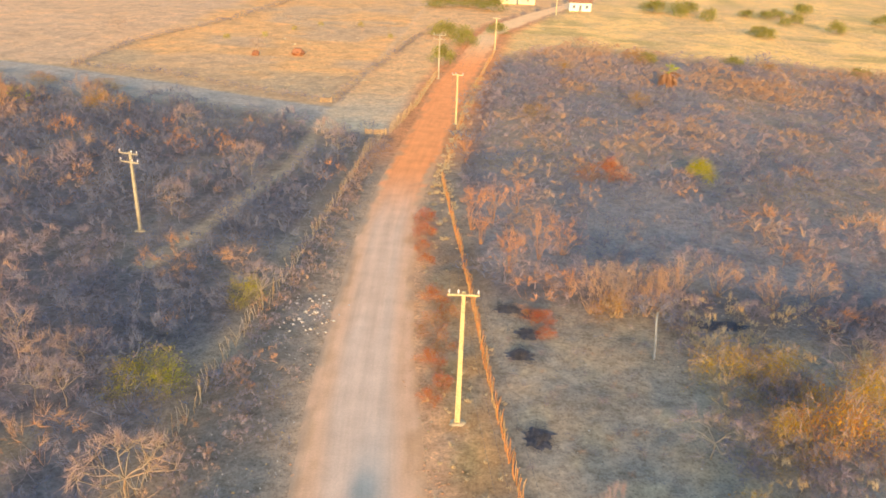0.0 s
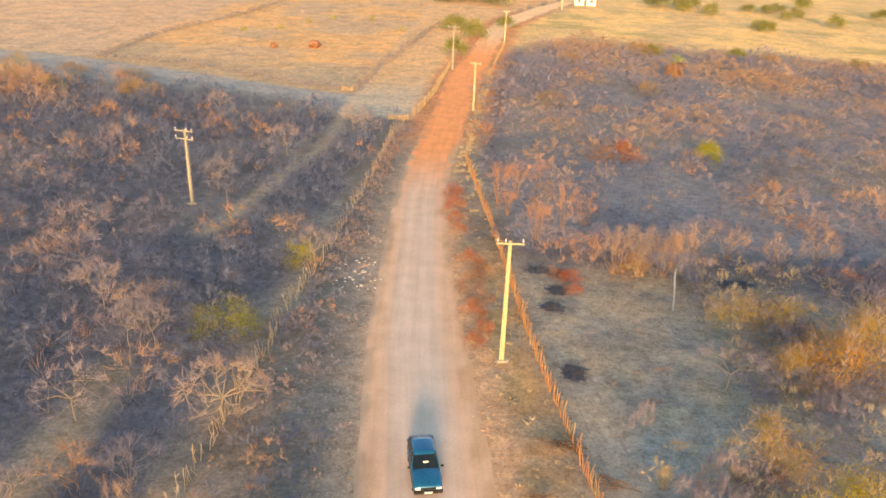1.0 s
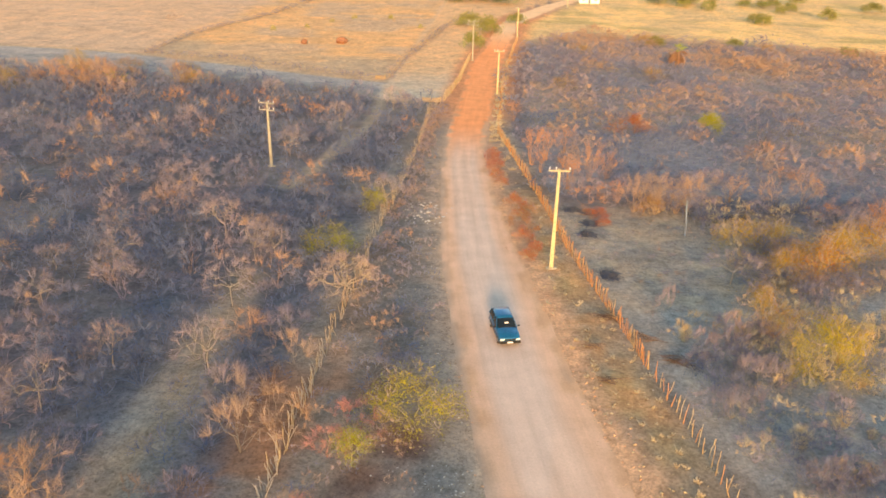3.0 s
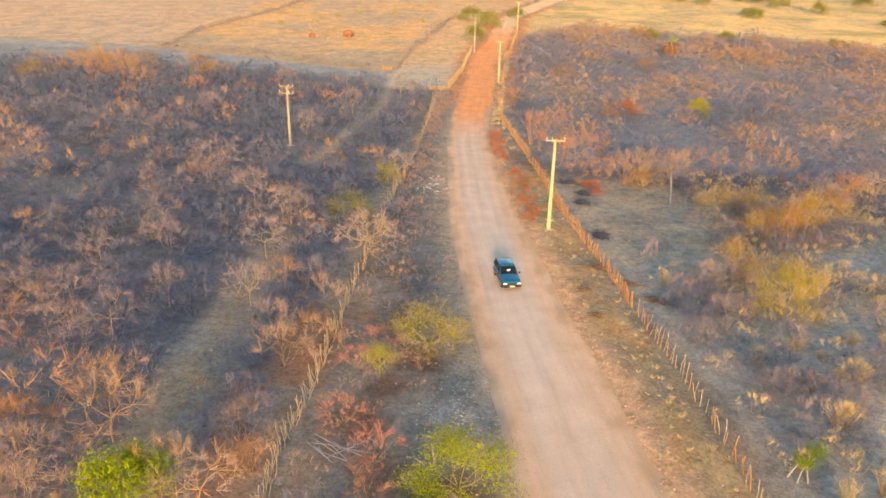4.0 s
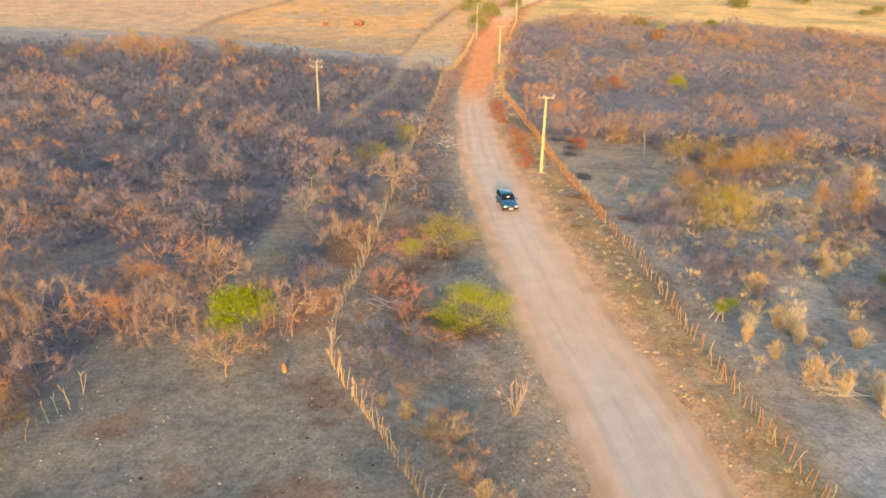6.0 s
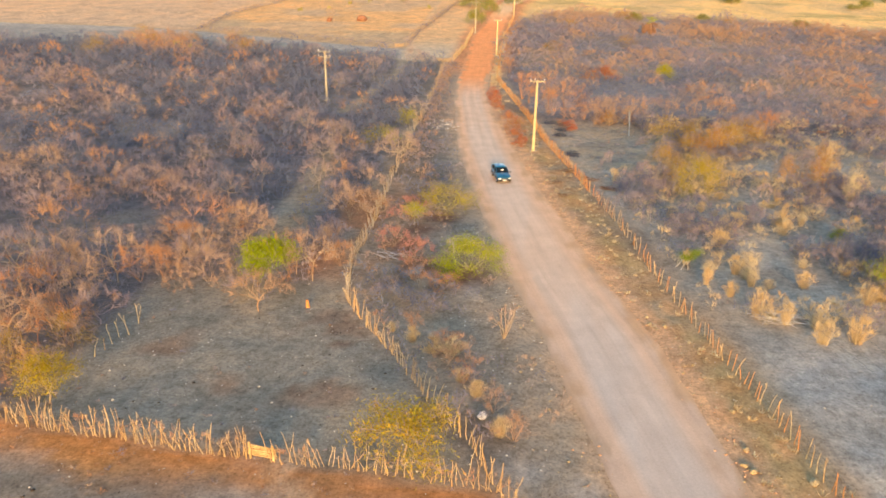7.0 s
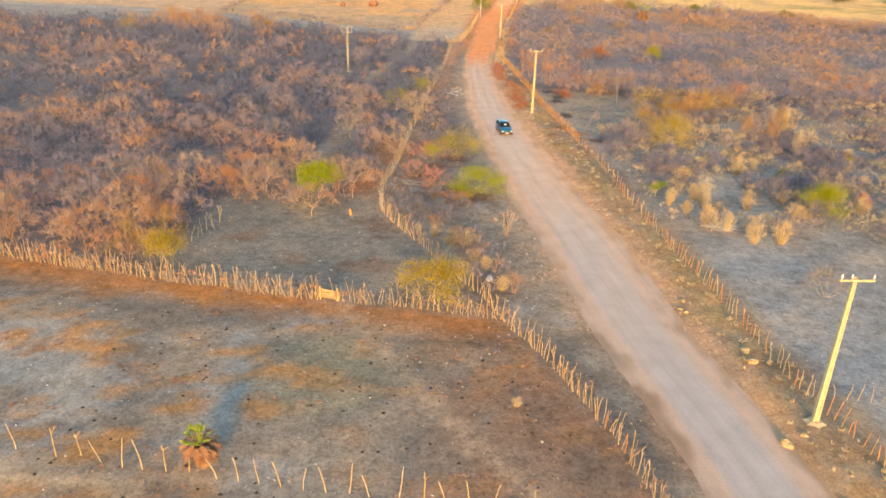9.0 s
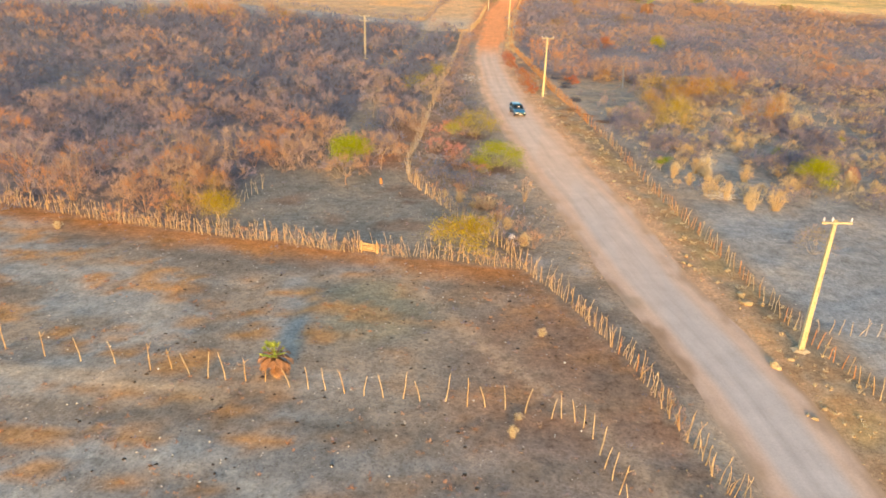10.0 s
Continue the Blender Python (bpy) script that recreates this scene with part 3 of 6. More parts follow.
def build_ground():
    xs, ys = axis(-110, 110, 0.75, 2600), axis(-70, 215, 0.75, 2600)
    X, Y = np.meshgrid(xs, ys)
    x, y = X.ravel(), Y.ravel()
    l, r = road_edges(y)
    under = 0.09 * step(0.6, 1.2, np.minimum(x - l, r - x))
    z = rise(x, y) - under
    nx, ny = len(xs), len(ys)
    i = (np.arange(ny - 1)[:, None] * nx + np.arange(nx - 1)[None, :]).ravel()
    tris = np.vstack((np.stack((i, i + 1, i + nx + 1), 1), np.stack((i, i + nx + 1, i + nx), 1)))
    me = mesh_of("ground", np.stack((x, y, z), 1), tris, M_GROUND)
    col = np.ones((len(x), 4), np.float32)
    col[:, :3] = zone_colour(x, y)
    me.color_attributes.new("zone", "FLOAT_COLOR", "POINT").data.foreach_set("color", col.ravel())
    me.polygons.foreach_set("use_smooth", np.ones(len(me.polygons), bool))
    tagged(new("ground", me), "dry grey-brown earth with straw, litter and pale sand", "ground", kind="structure")


build_ground()


def build_road():
    ys = np.arange(-125, 440, 0.6)
    l, r = road_edges(ys)
    k = np.linspace(-0.12, 1.12, 33)
    L, R = l, r
    X = L[:, None] + (R - L)[:, None] * k[None, :]
    Y = np.repeat(ys[:, None], len(k), 1)
    edge = np.minimum(k, 1 - k)[None, :] * (R - L)[:, None]
    Z = hillside(Y) - 0.03 + 0.03 * step(0, 2.5, edge) - 0.07 * step(0.0, -0.6, edge) + (fbm(X / 2.0, Y / 4.0, 3) - 0.5) * 0.03
    lane = (k[None, :] + 0 * Y)
    rut = np.exp(-((lane - 0.33) / 0.07) ** 2) + np.exp(-((lane - 0.62) / 0.07) ** 2)
    Z = Z - 0.02 * rut
    x, y, e, u = X.ravel(), Y.ravel(), edge.ravel(), lane.ravel()
    c = np.tile(np.array((0.68, 0.43, 0.28)), (len(x), 1))

    def blend(c, to, m):
        return c * (1 - m[:, None]) + np.array(to) * m[:, None]
    grey = step(0.12, 0.3, u) * step(0.88, 0.66, u) * (0.65 + 0.35 * step(0.35, 0.6, fbm(x / 2.5, y / 24, 3)))
    c = blend(c, (0.64, 0.475, 0.365), grey * step(88, 55, y))
    c = blend(c, (0.45, 0.405, 0.375), (0.3 + 0.7 * grey) * step(4, -36, y) * 0.9)
    c = blend(c, (0.50, 0.37, 0.29), step(1.5, 0.4, e) * step(10, -20, y) * 0.6)
    # pale wheel tracks, a darker crown and loose dirt thrown to the sides
    track = np.exp(-((u - 0.36) / 0.05) ** 2) + np.exp(-((u - 0.60) / 0.05) ** 2)
    c = c * (1 + 0.05 * track - 0.03 * np.exp(-((u - 0.48) / 0.045) ** 2) - 0.08 * np.exp(-((u - 0.24) / 0.03) ** 2) * (fbm(x / 1.5, y / 6, 2) > 0.45))[:, None]
    c = blend(c, (0.86, 0.34, 0.135), step(62, 86, y))
    c = blend(c, (0.80, 0.52, 0.29), step(160, 200, y))
    soil = zone_colour(x, y)
    k_ = step(0.9, -0.2, e + (fbm(x / 1.2, y / 2.2, 4) - 0.5) * 2.6)[:, None]
    c = c * (1 - k_) + soil * k_
    nk, ny = len(k), len(ys)
    i = (np.arange(ny - 1)[:, None] * nk + np.arange(nk - 1)[None, :]).ravel()
    tris = np.vstack((np.stack((i, i + 1, i + nk + 1), 1), np.stack((i, i + nk + 1, i + nk), 1)))
    me = mesh_of("road", np.stack((x, y, Z.ravel()), 1), tris, M_ROAD)
    col = np.ones((len(x), 4), np.float32)
    col[:, :3] = np.clip(c, 0, 1)
    me.color_attributes.new("zone", "FLOAT_COLOR", "POINT").data.foreach_set("color", col.ravel())
    me.polygons.foreach_set("use_smooth", np.ones(len(me.polygons), bool))
    me.attributes.new("lane", "FLOAT", "POINT").data.foreach_set("value", (lane * (R - L)[:, None]).ravel().astype(np.float32))
    tagged(new("road", me), "pale reddish dirt road with worn wheel tracks", "road", kind="structure")


build_road()

# ---- utility poles ----
def utility_pole(x, y, height, yaw, double=False, arm=1.8, label="tapered concrete utility pole with crossarm and insulators beside the road"):
    e = empty("utility_pole", pose(x, y, ground_z(x, y) - 0.05, 0, 0, yaw), label, "utility pole", "utility poles")
    bm = bmesh.new()
    b, t = (0.15, 0.10) if double else (0.165, 0.10)
    stone = M_CONCRETE_GREY if double else M_CONCRETE
    vs = []
    for z, w, d in ((-0.4, b, b * 0.8), (height, t, t * 0.85)):
        vs.append([bm.verts.new((sx_ * w, sy_ * d, z)) for sx_, sy_ in ((-1, -1), (-0.45, -1), (-0.35, -0.6), (0.35, -0.6), (0.45, -1), (1, -1), (1, 1), (0.45, 1), (0.35, 0.6), (-0.35, 0.6), (-0.45, 1), (-1, 1))])
    for i in range(12):
        j = (i + 1) % 12
        bm.faces.new((vs[0][i], vs[0][j], vs[1][j], vs[1][i]))
    bm.faces.new(vs[1])
    part("shaft", bm, stone, e)
    levels = [height - 0.12] + ([height - 0.95] if double else [])
    for z in levels:
        bm = bmesh.new()
        box(bm, -arm / 2, -0.26, z - 0.055, arm / 2, -0.15, z + 0.055, 0.012)
        arm_ob = part("crossarm", bm, stone, e)
        for u in (-arm / 2 + 0.08, -0.3 if not double else 0.35, arm / 2 - 0.08):
            bm = bmesh.new()
            tube(bm, [(u, -0.21, z + 0.07), (u, -0.21, z + 0.14), (u, -0.21, z + 0.16), (u, -0.21, z + 0.24), (u, -0.21, z + 0.26), (u, -0.21, z + 0.36)],
                 [0.02, 0.02, 0.06, 0.05, 0.042, 0.03], 10)
            part("insulator", bm, M_CERAMIC, arm_ob, "pale ceramic insulator")
    if double:
        bm = bmesh.new()
        tube(bm, [(-0.75, -0.2, height - 0.2), (0, -0.14, height - 0.8)], [0.02, 0.02], 6)
        tube(bm, [(0.75, -0.2, height - 0.2), (0, -0.14, height - 0.8)], [0.02, 0.02], 6)
        part("brace", bm, M_WIRE, e)
    bm = bmesh.new()
    rr = random.Random(int(x * 10))
    ring = [bm.verts.new((math.cos(a) * rr.uniform(0.5, 0.8), math.sin(a) * rr.uniform(0.45, 0.7), 0.0)) for a in np.linspace(0, 6.28, 13)[:-1]]
    top = [bm.verts.new((v.co.x * 0.5, v.co.y * 0.5, 0.14)) for v in ring]
    for i in range(12):
        bm.faces.new((ring[i], ring[(i + 1) % 12], top[(i + 1) % 12], top[i]))
    bm.faces.new(top)
    part("soil_collar", bm, M_MOUND, e, "mound of pale packed soil")
    return e


M_MOUND = grainy("pale_soil", [(0.3, (0.40, 0.32, 0.20)), (0.7, (0.58, 0.47, 0.30))], 2.0, bump=0.6)
POLES = [(11.4, -40.8, 9.0, 6), (-2.3, 31.1, 9.0, 4), (-8.05, 109.4, 8.0, 2), (-3.6, 184.6, 7.8, 0), (15.3, 253.1, 7.6, -10)]
for px, py, ph, pw in POLES:
    utility_pole(px, py, ph, pw)
utility_pole(-35.1, 57.4, 8.0, -14, True, 2.1, "concrete utility pole with two crossarms standing in dry scrub")
utility_pole(-14.4, 147.0, 9.0, -10, True, 2.5, "concrete utility pole with two crossarms beside the red road")


def wire_run(a, b, sag=0.6, rad=0.006):
    """One sagging conductor between two poles."""
    a, b = Vector(a), Vector(b)
    bm = bmesh.new()
    pts = [a.lerp(b, t) - Vector((0, 0, sag * 4 * t * (1 - t))) for t in np.linspace(0, 1, 15)]
    tube(bm, pts, [rad] * 15, 4)
    ob = part("power_line", bm, M_WIRE)
    tagged(ob, "thin dark overhead wire strung between concrete poles", "wire", "overhead wires")


def arm_points(x, y, h, yaw, offs, back=0.0):
    a = radians(yaw)
    z = ground_z(x, y) - 0.05 + h + 0.24
    return [(x + math.cos(a) * u + math.sin(a) * 0.21, y + math.sin(a) * u - math.cos(a) * 0.21, z) for u in offs]


OFFS = (-0.82, -0.3, 0.82)
runs = [arm_points(22.0, -115.0, 9.0, 8, OFFS)] + [arm_points(*p, OFFS) for p in POLES]
for k in range(len(runs) - 1):
    for a, b in zip(runs[k], runs[k + 1]):
        wire_run(a, b, 0.9)
for a, b in zip(arm_points(-35.1, 57.4, 8.0, -14, (-1.07, 0.35, 1.07)), arm_points(-14.4, 147.0, 9.0, -10, (-1.17, 0.35, 1.17))):
    wire_run(a, b, 0.8)
for a, b in zip(arm_points(-35.1, 57.4, 8.0, -14, (-1.07, 0.35, 1.07)), arm_points(-72.0, -32.0, 8.0, -14, (-1.07, 0.35, 1.07))):
    wire_run(a, b, 0.9)


# ---- stick fences ----
def stick_mesh(seed, length, rad, crook, material, fork=False):
    r = random.Random(seed)
    bm = bmesh.new()
    n = 5
    p, d = Vector((0, 0, -0.25)), Vector((r.uniform(-.08, .08), r.uniform(-.08, .08), 1))
    pts, radii = [p.copy()], [rad]
    for k in range(n):
        d = (d + Vector((r.gauss(0, crook), r.gauss(0, crook), 0))).normalized()
        p = p + d * (length + 0.25) / n
        pts.append(p.copy())
        radii.append(rad * (1 - 0.1 * (k + 1)) * r.uniform(0.9, 1.1))
    tube(bm, pts, radii, 5)
    if fork:
        tube(bm, [pts[-2], pts[-2] + Vector((r.uniform(-.3, .3), r.uniform(-.2, .2), 0.3))], [rad * 0.6, rad * 0.35], 4)
    me = bpy.data.meshes.new("stick")
    bm.to_mesh(me)
    bm.free()
    me.materials.append(material)
    return me


def along(pts, gap, r, jitter=0.3):
    """Places along a polyline, about gap apart."""
    out, left = [], 0.0
    for (ax, ay), (bx, by) in zip(pts[:-1], pts[1:]):
        n = math.hypot(bx - ax, by - ay)
        s = left
        while s < n:
            k = s / n
            out.append((ax + (bx - ax) * k, ay + (by - ay) * k, math.atan2(by - ay, bx - ax)))
            s += gap * (1 + r.uniform(-jitter, jitter))
        left = s - n
    return out


def stick_fence(pts, gap, meshes, seed, label, lean=0.07, scatter=0.08, name="stick_fence", limit=300, scale=(0.8, 1.15), wires=()):
    r = random.Random(seed)
    x0, y0 = pts[0]
    e = empty(name, pose(x0, y0, ground_z(x0, y0)), label, "fence", "stick fences")
    spots = along(pts, gap, r)
    for k, (x, y, a) in enumerate(spots[:limit]):
        x, y = x + r.gauss(0, scatter), y + r.gauss(0, scatter)
        ob = new("post", r.choice(meshes))
        ob.parent = e
        s = r.uniform(*scale)
        m = Matrix.Translation((x - x0, y - y0, ground_z(x, y) - ground_z(x0, y0))) @ Euler((r.gauss(0, lean), r.gauss(0, lean), r.uniform(0, 6.28))).to_matrix().to_4x4() @ Matrix.Diagonal((1, 1, s, 1))
        ob.matrix_basis = m
    for z in wires:
        bm = bmesh.new()
        line = [(x - x0, y - y0, ground_z(x, y) - ground_z(x0, y0) + z + r.gauss(0, 0.03)) for x, y, a in spots[::3]]
        tube(bm, line, [0.007] * len(line), 3, cap=False)
        part("wire", bm, M_WIRE, e, "thin rusty fence wire")
    return e


THICK = [stick_mesh(10 + k, 1.55, 0.024, 0.12, (M_STICK, M_STICK_PALE, M_STICK)[k % 3], k % 4 == 0) for k in range(10)]
RED = [stick_mesh(30 + k, 1.25, 0.036, 0.045, (M_STICK_RED, M_STICK, M_STICK_RED)[k % 3]) for k in range(8)]
PALE = [stick_mesh(50 + k, 1.5, 0.034, 0.10, (M_STICK_PALE, M_STICK)[k % 2], k % 3 == 0) for k in range(8)]
GREY = [stick_mesh(90 + k, 1.35, 0.030, 0.11, (M_STICK_GREY, M_STICK_PALE, M_STICK_GREY)[k % 3], k % 3 == 0) for k in range(8)]
SPARSE = [stick_mesh(70 + k, 1.6, 0.038, 0.055, (M_STICK, M_STICK_PALE, M_STICK_PALE)[k % 3], k % 3 == 0) for k in range(9)]
stick_fence(FENCE_DENSE_WEST, 0.15, THICK + PALE[:2], 1, "dense fence of crooked weathered upright sticks", 0.065, 0.10, limit=300, scale=(0.6, 1.3))
stick_fence(FENCE_DENSE_EAST[:4], 0.19, THICK, 2, "dense fence of crooked golden sticks behind the yard", 0.06, 0.09, scale=(0.65, 1.3))
stick_fence(FENCE_DENSE_EAST[3:], 0.27, THICK + PALE[:3] + RED[:2], 15, "fence of upright crooked sticks bending along the road", 0.05, 0.07, scale=(0.65, 1.2))
stick_fence(FENCE_CORRAL, 0.33, PALE, 3, "row of bleached crooked posts along the corral", 0.10, 0.06)
stick_fence(FENCE_LEFT[:5], 0.21, GREY, 4, "old fence of bleached grey sticks half hidden by dry scrub", 0.10, 0.10, scale=(0.6, 1.15))
stick_fence(FENCE_LEFT[4:], 0.34, GREY + THICK[:5], 14, "old brown stick fence overgrown by dry scrub", 0.10, 0.10, scale=(0.6, 1.1))
stick_fence(FENCE_RIGHT, 0.55, RED * 2 + PALE[:5], 5, "wire fence with many reddish wooden stakes beside the dirt road", 0.045, 0.05, wires=(0.4, 0.8, 1.15))
stick_fence(FENCE_RIGHT_MID, 0.24, RED, 13, "close-set fence of rusty orange stakes beside the dirt road", 0.04, 0.04)
stick_fence(FENCE_RIGHT_FAR, 0.55, RED + PALE, 6, "wire fence with wooden stakes along the red road", 0.06, 0.06)
stick_fence(FENCE_SIDE, 0.7, GREY, 7, "low wire fence of thin crooked stakes on bare ground", 0.15, 0.05, scale=(0.7, 1.0), wires=(0.5, 0.9))
stick_fence(FENCE_WHITE, 0.30, PALE, 8, "pale bleached stick fence beside the red road", 0.08, 0.08)
stick_fence(FENCE_FIELD_A, 0.45, THICK, 9, "weathered stick fence between lane and golden field", 0.10, 0.12)
stick_fence(FENCE_FIELD_B, 0.4, THICK, 10, "weathered stick fence along the edge of a pale field", 0.10, 0.12)
stick_fence(FENCE_FIELD_C, 0.6, THICK, 11, "weathered stick fence crossing the golden field", 0.10, 0.12)
stick_fence([(-32.0, -21.3), (-31.0, -16.4)], 0.7, PALE, 12, "few leaning posts at the edge of the corral", 0.15, 0.15)

# the sparse yard fence: single crooked posts
yard_line = [(-45.5, -46.6), (-42.7, -46.8), (-40.2, -47.0), (-37.4, -47.2), (-34.7, -47.6), (-32.3, -47.9), (-30.2, -47.9), (-27.9, -48.2), (-26.7, -48.0), (-25.5, -48.3), (-24.3, -48.6), (-23.3, -48.6), (-22.1, -48.6), (-21.0, -48.5), (-19.5, -48.8),
             (-18.4, -48.8), (-17.4, -48.8), (-16.3, -48.9), (-15.2, -49.0), (-14.1, -49.0), (-13.0, -49.0), (-12.0, -49.1), (-10.6, -49.1), (-9.4, -49.3), (-8.4, -49.2), (-7.3, -49.3), (-6.2, -49.4), (-4.8, -49.7), (-4.2, -49.6), (-3.5, -49.8),
             (-3.1, -50.2), (-2.7, -51.2), (-2.5, -52.5), (-2.4, -53.5), (-2.1, -54.3), (-1.9, -55.2), (-1.6, -56.0), (-1.2, -57.0)]
sparse = empty("post_row", pose(-20, -48.6, 0), "row of thin crooked fence posts standing apart in the yard", "fence", "stick fences")
rr = random.Random(5)
for x, y in yard_line:
    ob = new("post", rr.choice(SPARSE))
    ob.parent = sparse
    ob.matrix_basis = pose(x + 20, y + 48.6, ground_z(x, y), rr.gauss(0, 2), rr.gauss(0, 2), rr.uniform(0, 360)) @ Matrix.Diagonal((1, 1, rr.uniform(0.75, 1.15), 1))
for z in (0.5, 1.0):
    bm = bmesh.new()
    line = [(x + 20, y + 48.6, ground_z(x, y) + z + rr.gauss(0, 0.04)) for x, y in yard_line]
    tube(bm, line, [0.006] * len(line), 3, cap=False)
    part("wire", bm, M_WIRE, sparse, "thin rusty fence wire")


def pole_gate(x, y, yaw, width, rails, label):
    """A gate of stacked horizontal poles between two posts."""
    e = empty("pole_gate", pose(x, y, ground_z(x, y), 0, 0, yaw), label, "gate")
    r = random.Random(int(x * 7))
    for u in (-width / 2, width / 2):
        bm = bmesh.new()
        tube(bm, [(u, 0, -0.3), (u + 0.02, 0.02, 0.5), (u, 0, 1.0)], [0.07, 0.065, 0.06], 7)
        part("gate_post", bm, M_STICK, e)
    for k in range(rails):
        z = 0.12 + k * 0.7 / rails
        bm = bmesh.new()
        tube(bm, [(-width / 2 - 0.15, 0.09, z + r.gauss(0, 0.03)), (0, 0.10, z + r.gauss(0, 0.02)), (width / 2 + 0.15, 0.09, z + r.gauss(0, 0.03))], [0.05, 0.055, 0.045], 6)
        part("rail", bm, M_STICK, e)


pole_gate(-18.35, -30.1, -8, 1.3, 6, "gate of stacked bleached poles in the stick fence")
pole_gate(-19.4, 100.0, 5, 3.0, 5, "pole gate at the end of the lane beside the road")
pole_gate(-31.8, 120.3, 12, 1.8, 5, "small wooden gate at the corner of the golden field")

# ---- plant patterns ----
NEAR_SCRUB = [dome_plant(100 + k, (0.03, 0.2, 0.3, 0.05, 0.26)[k % 5], 5, 3, 2, 19, 0.0036, (1.0, 1.2, 1.3, 1.15, 1.1)[k % 5], 0.016, 0.5, (0.14, 0.36), 0.1, 3, False).sized(1, 1) for k in range(10)]
MID_SCRUB = [dome_plant(110 + k, (0.03, 0.2, 0.28, 0.05)[k % 4], 4, 3, 2, 15, 0.0050, (1.0, 1.25, 1.3, 1.15)[k % 4], 0.016, 0.5, (0.14, 0.38), 0.1, 3, False).sized(1, 1) for k in range(8)]
FAR_SCRUB = [dome_plant(120 + k, (0.03, 0.14, 0.2, 0.05)[k % 4], 4, 2, 2, 13, 0.0080, (1.05, 1.3, 1.35, 1.2)[k % 4], 0.014, 0.55, (0.16, 0.42), 0.1, 3, False).sized(1, 1) for k in range(8)]
BROOM = [dome_plant(140 + k, 0.02, 5, 2, 1, 18, 0.0076, 0.9, 0.012, 0.42, (0.22, 0.5), 0.3, 3, False).sized(1, 1) for k in range(6)]
LOW = [tuft(160 + k, 30, 0.006, 0.75).sized(1, 1) for k in range(4)]
SMALL_TUFTS = [tuft(150 + k, 20, 0.018).sized(1, 1) for k in range(4)]


def scatter(spots, protos, which=1):
    """All plants of a field as one set of arrays. spots: x, y, height, radius, tint."""
    vs, fs, ts, base = [], [], [], 0
    r = np.random.RandomState(3)
    for x, y, h, rad, tint in spots:
        pl = protos[r.randint(len(protos))]
        a = r.rand() * 6.283
        ca, sa = math.cos(a), math.sin(a)
        z = ground_z(x, y)
        for v, f in (pl[0], pl[1]) if which == 2 else (pl[which],):
            if not len(f):
                continue
            w = np.empty_like(v)
            w[:, 0] = x + rad * (ca * v[:, 0] - sa * v[:, 1])
            w[:, 1] = y + rad * (sa * v[:, 0] + ca * v[:, 1])
            w[:, 2] = z + h * v[:, 2]
            vs.append(w)
            fs.append(f + base)
            ts.append(np.full(len(v), tint, np.float32))
            base += len(v)
    return np.vstack(vs), np.vstack(fs), np.concatenate(ts)


def scrub_spots(seed, x0, x1, y0, y1, gap, hmin, hmax, tint, wide=(0.5, 0.8)):
    """Places of scrub on a loose grid: x, y, height, radius, tint."""
    r = np.random.RandomState(seed)
    gx, gy = np.meshgrid(np.arange(x0, x1, gap), np.arange(y0, y1, gap))
    x, y = gx.ravel() + r.uniform(-0.5, 0.5, gx.size) * gap, gy.ravel() + r.uniform(-0.5, 0.5, gx.size) * gap
    keep = r.rand(len(x)) < scrub_amount(x, y)
    x, y = x[keep], y[keep]
    seen = np.where(x < 0, -8 - x < 13 + 0.67 * (y + 82), x + 8 < 13 + 0.58 * (y + 82))          # what no view reaches stays bare
    x, y = x[seen], y[seen]
    m = len(x)
    patch, fine = fbm(x / 14 + 60, y / 14, 3), fbm(x / 5 + 20, y / 5, 2)
    h = hmin + (hmax - hmin) * r.beta(2, 3, m) * (0.55 + 0.9 * fine)
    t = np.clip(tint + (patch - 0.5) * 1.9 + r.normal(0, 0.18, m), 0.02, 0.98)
    bright = r.rand(m) < 0.13 * (fine > 0.42)
    t = np.where(bright, r.uniform(0.62, 0.98, m), t)
    h = np.where(bright, h * 1.15, h)
    return [(a, b, c, c * s, d) for a, b, c, s, d in zip(x, y, h, r.uniform(*wide, m), t)]


def stuff(name, spots, protos, material, label, category, which=2):
    v, f, t = scatter(spots, protos, which)
    tagged(new(name, mesh_of(name, v, f, material, t)), label, category, kind="stuff")


def scrub_belt(name, spots, label):
    """Scrub of one belt, finer where the camera passes nearer."""
    vs, fs, ts, base = [], [], [], 0
    for lo, hi, protos in ((-99, 22, NEAR_SCRUB), (22, 62, MID_SCRUB), (62, 999, FAR_SCRUB)):
        some = [q for q in spots if lo <= q[1] < hi]
        if some:
            v, f, t = scatter(some, protos, 2)
            vs.append(v), fs.append(f + base), ts.append(t)
            base += len(v)
    tagged(new(name, mesh_of(name, np.vstack(vs), np.vstack(fs), M_TWIG, np.concatenate(ts))), label, "scrub", kind="stuff")


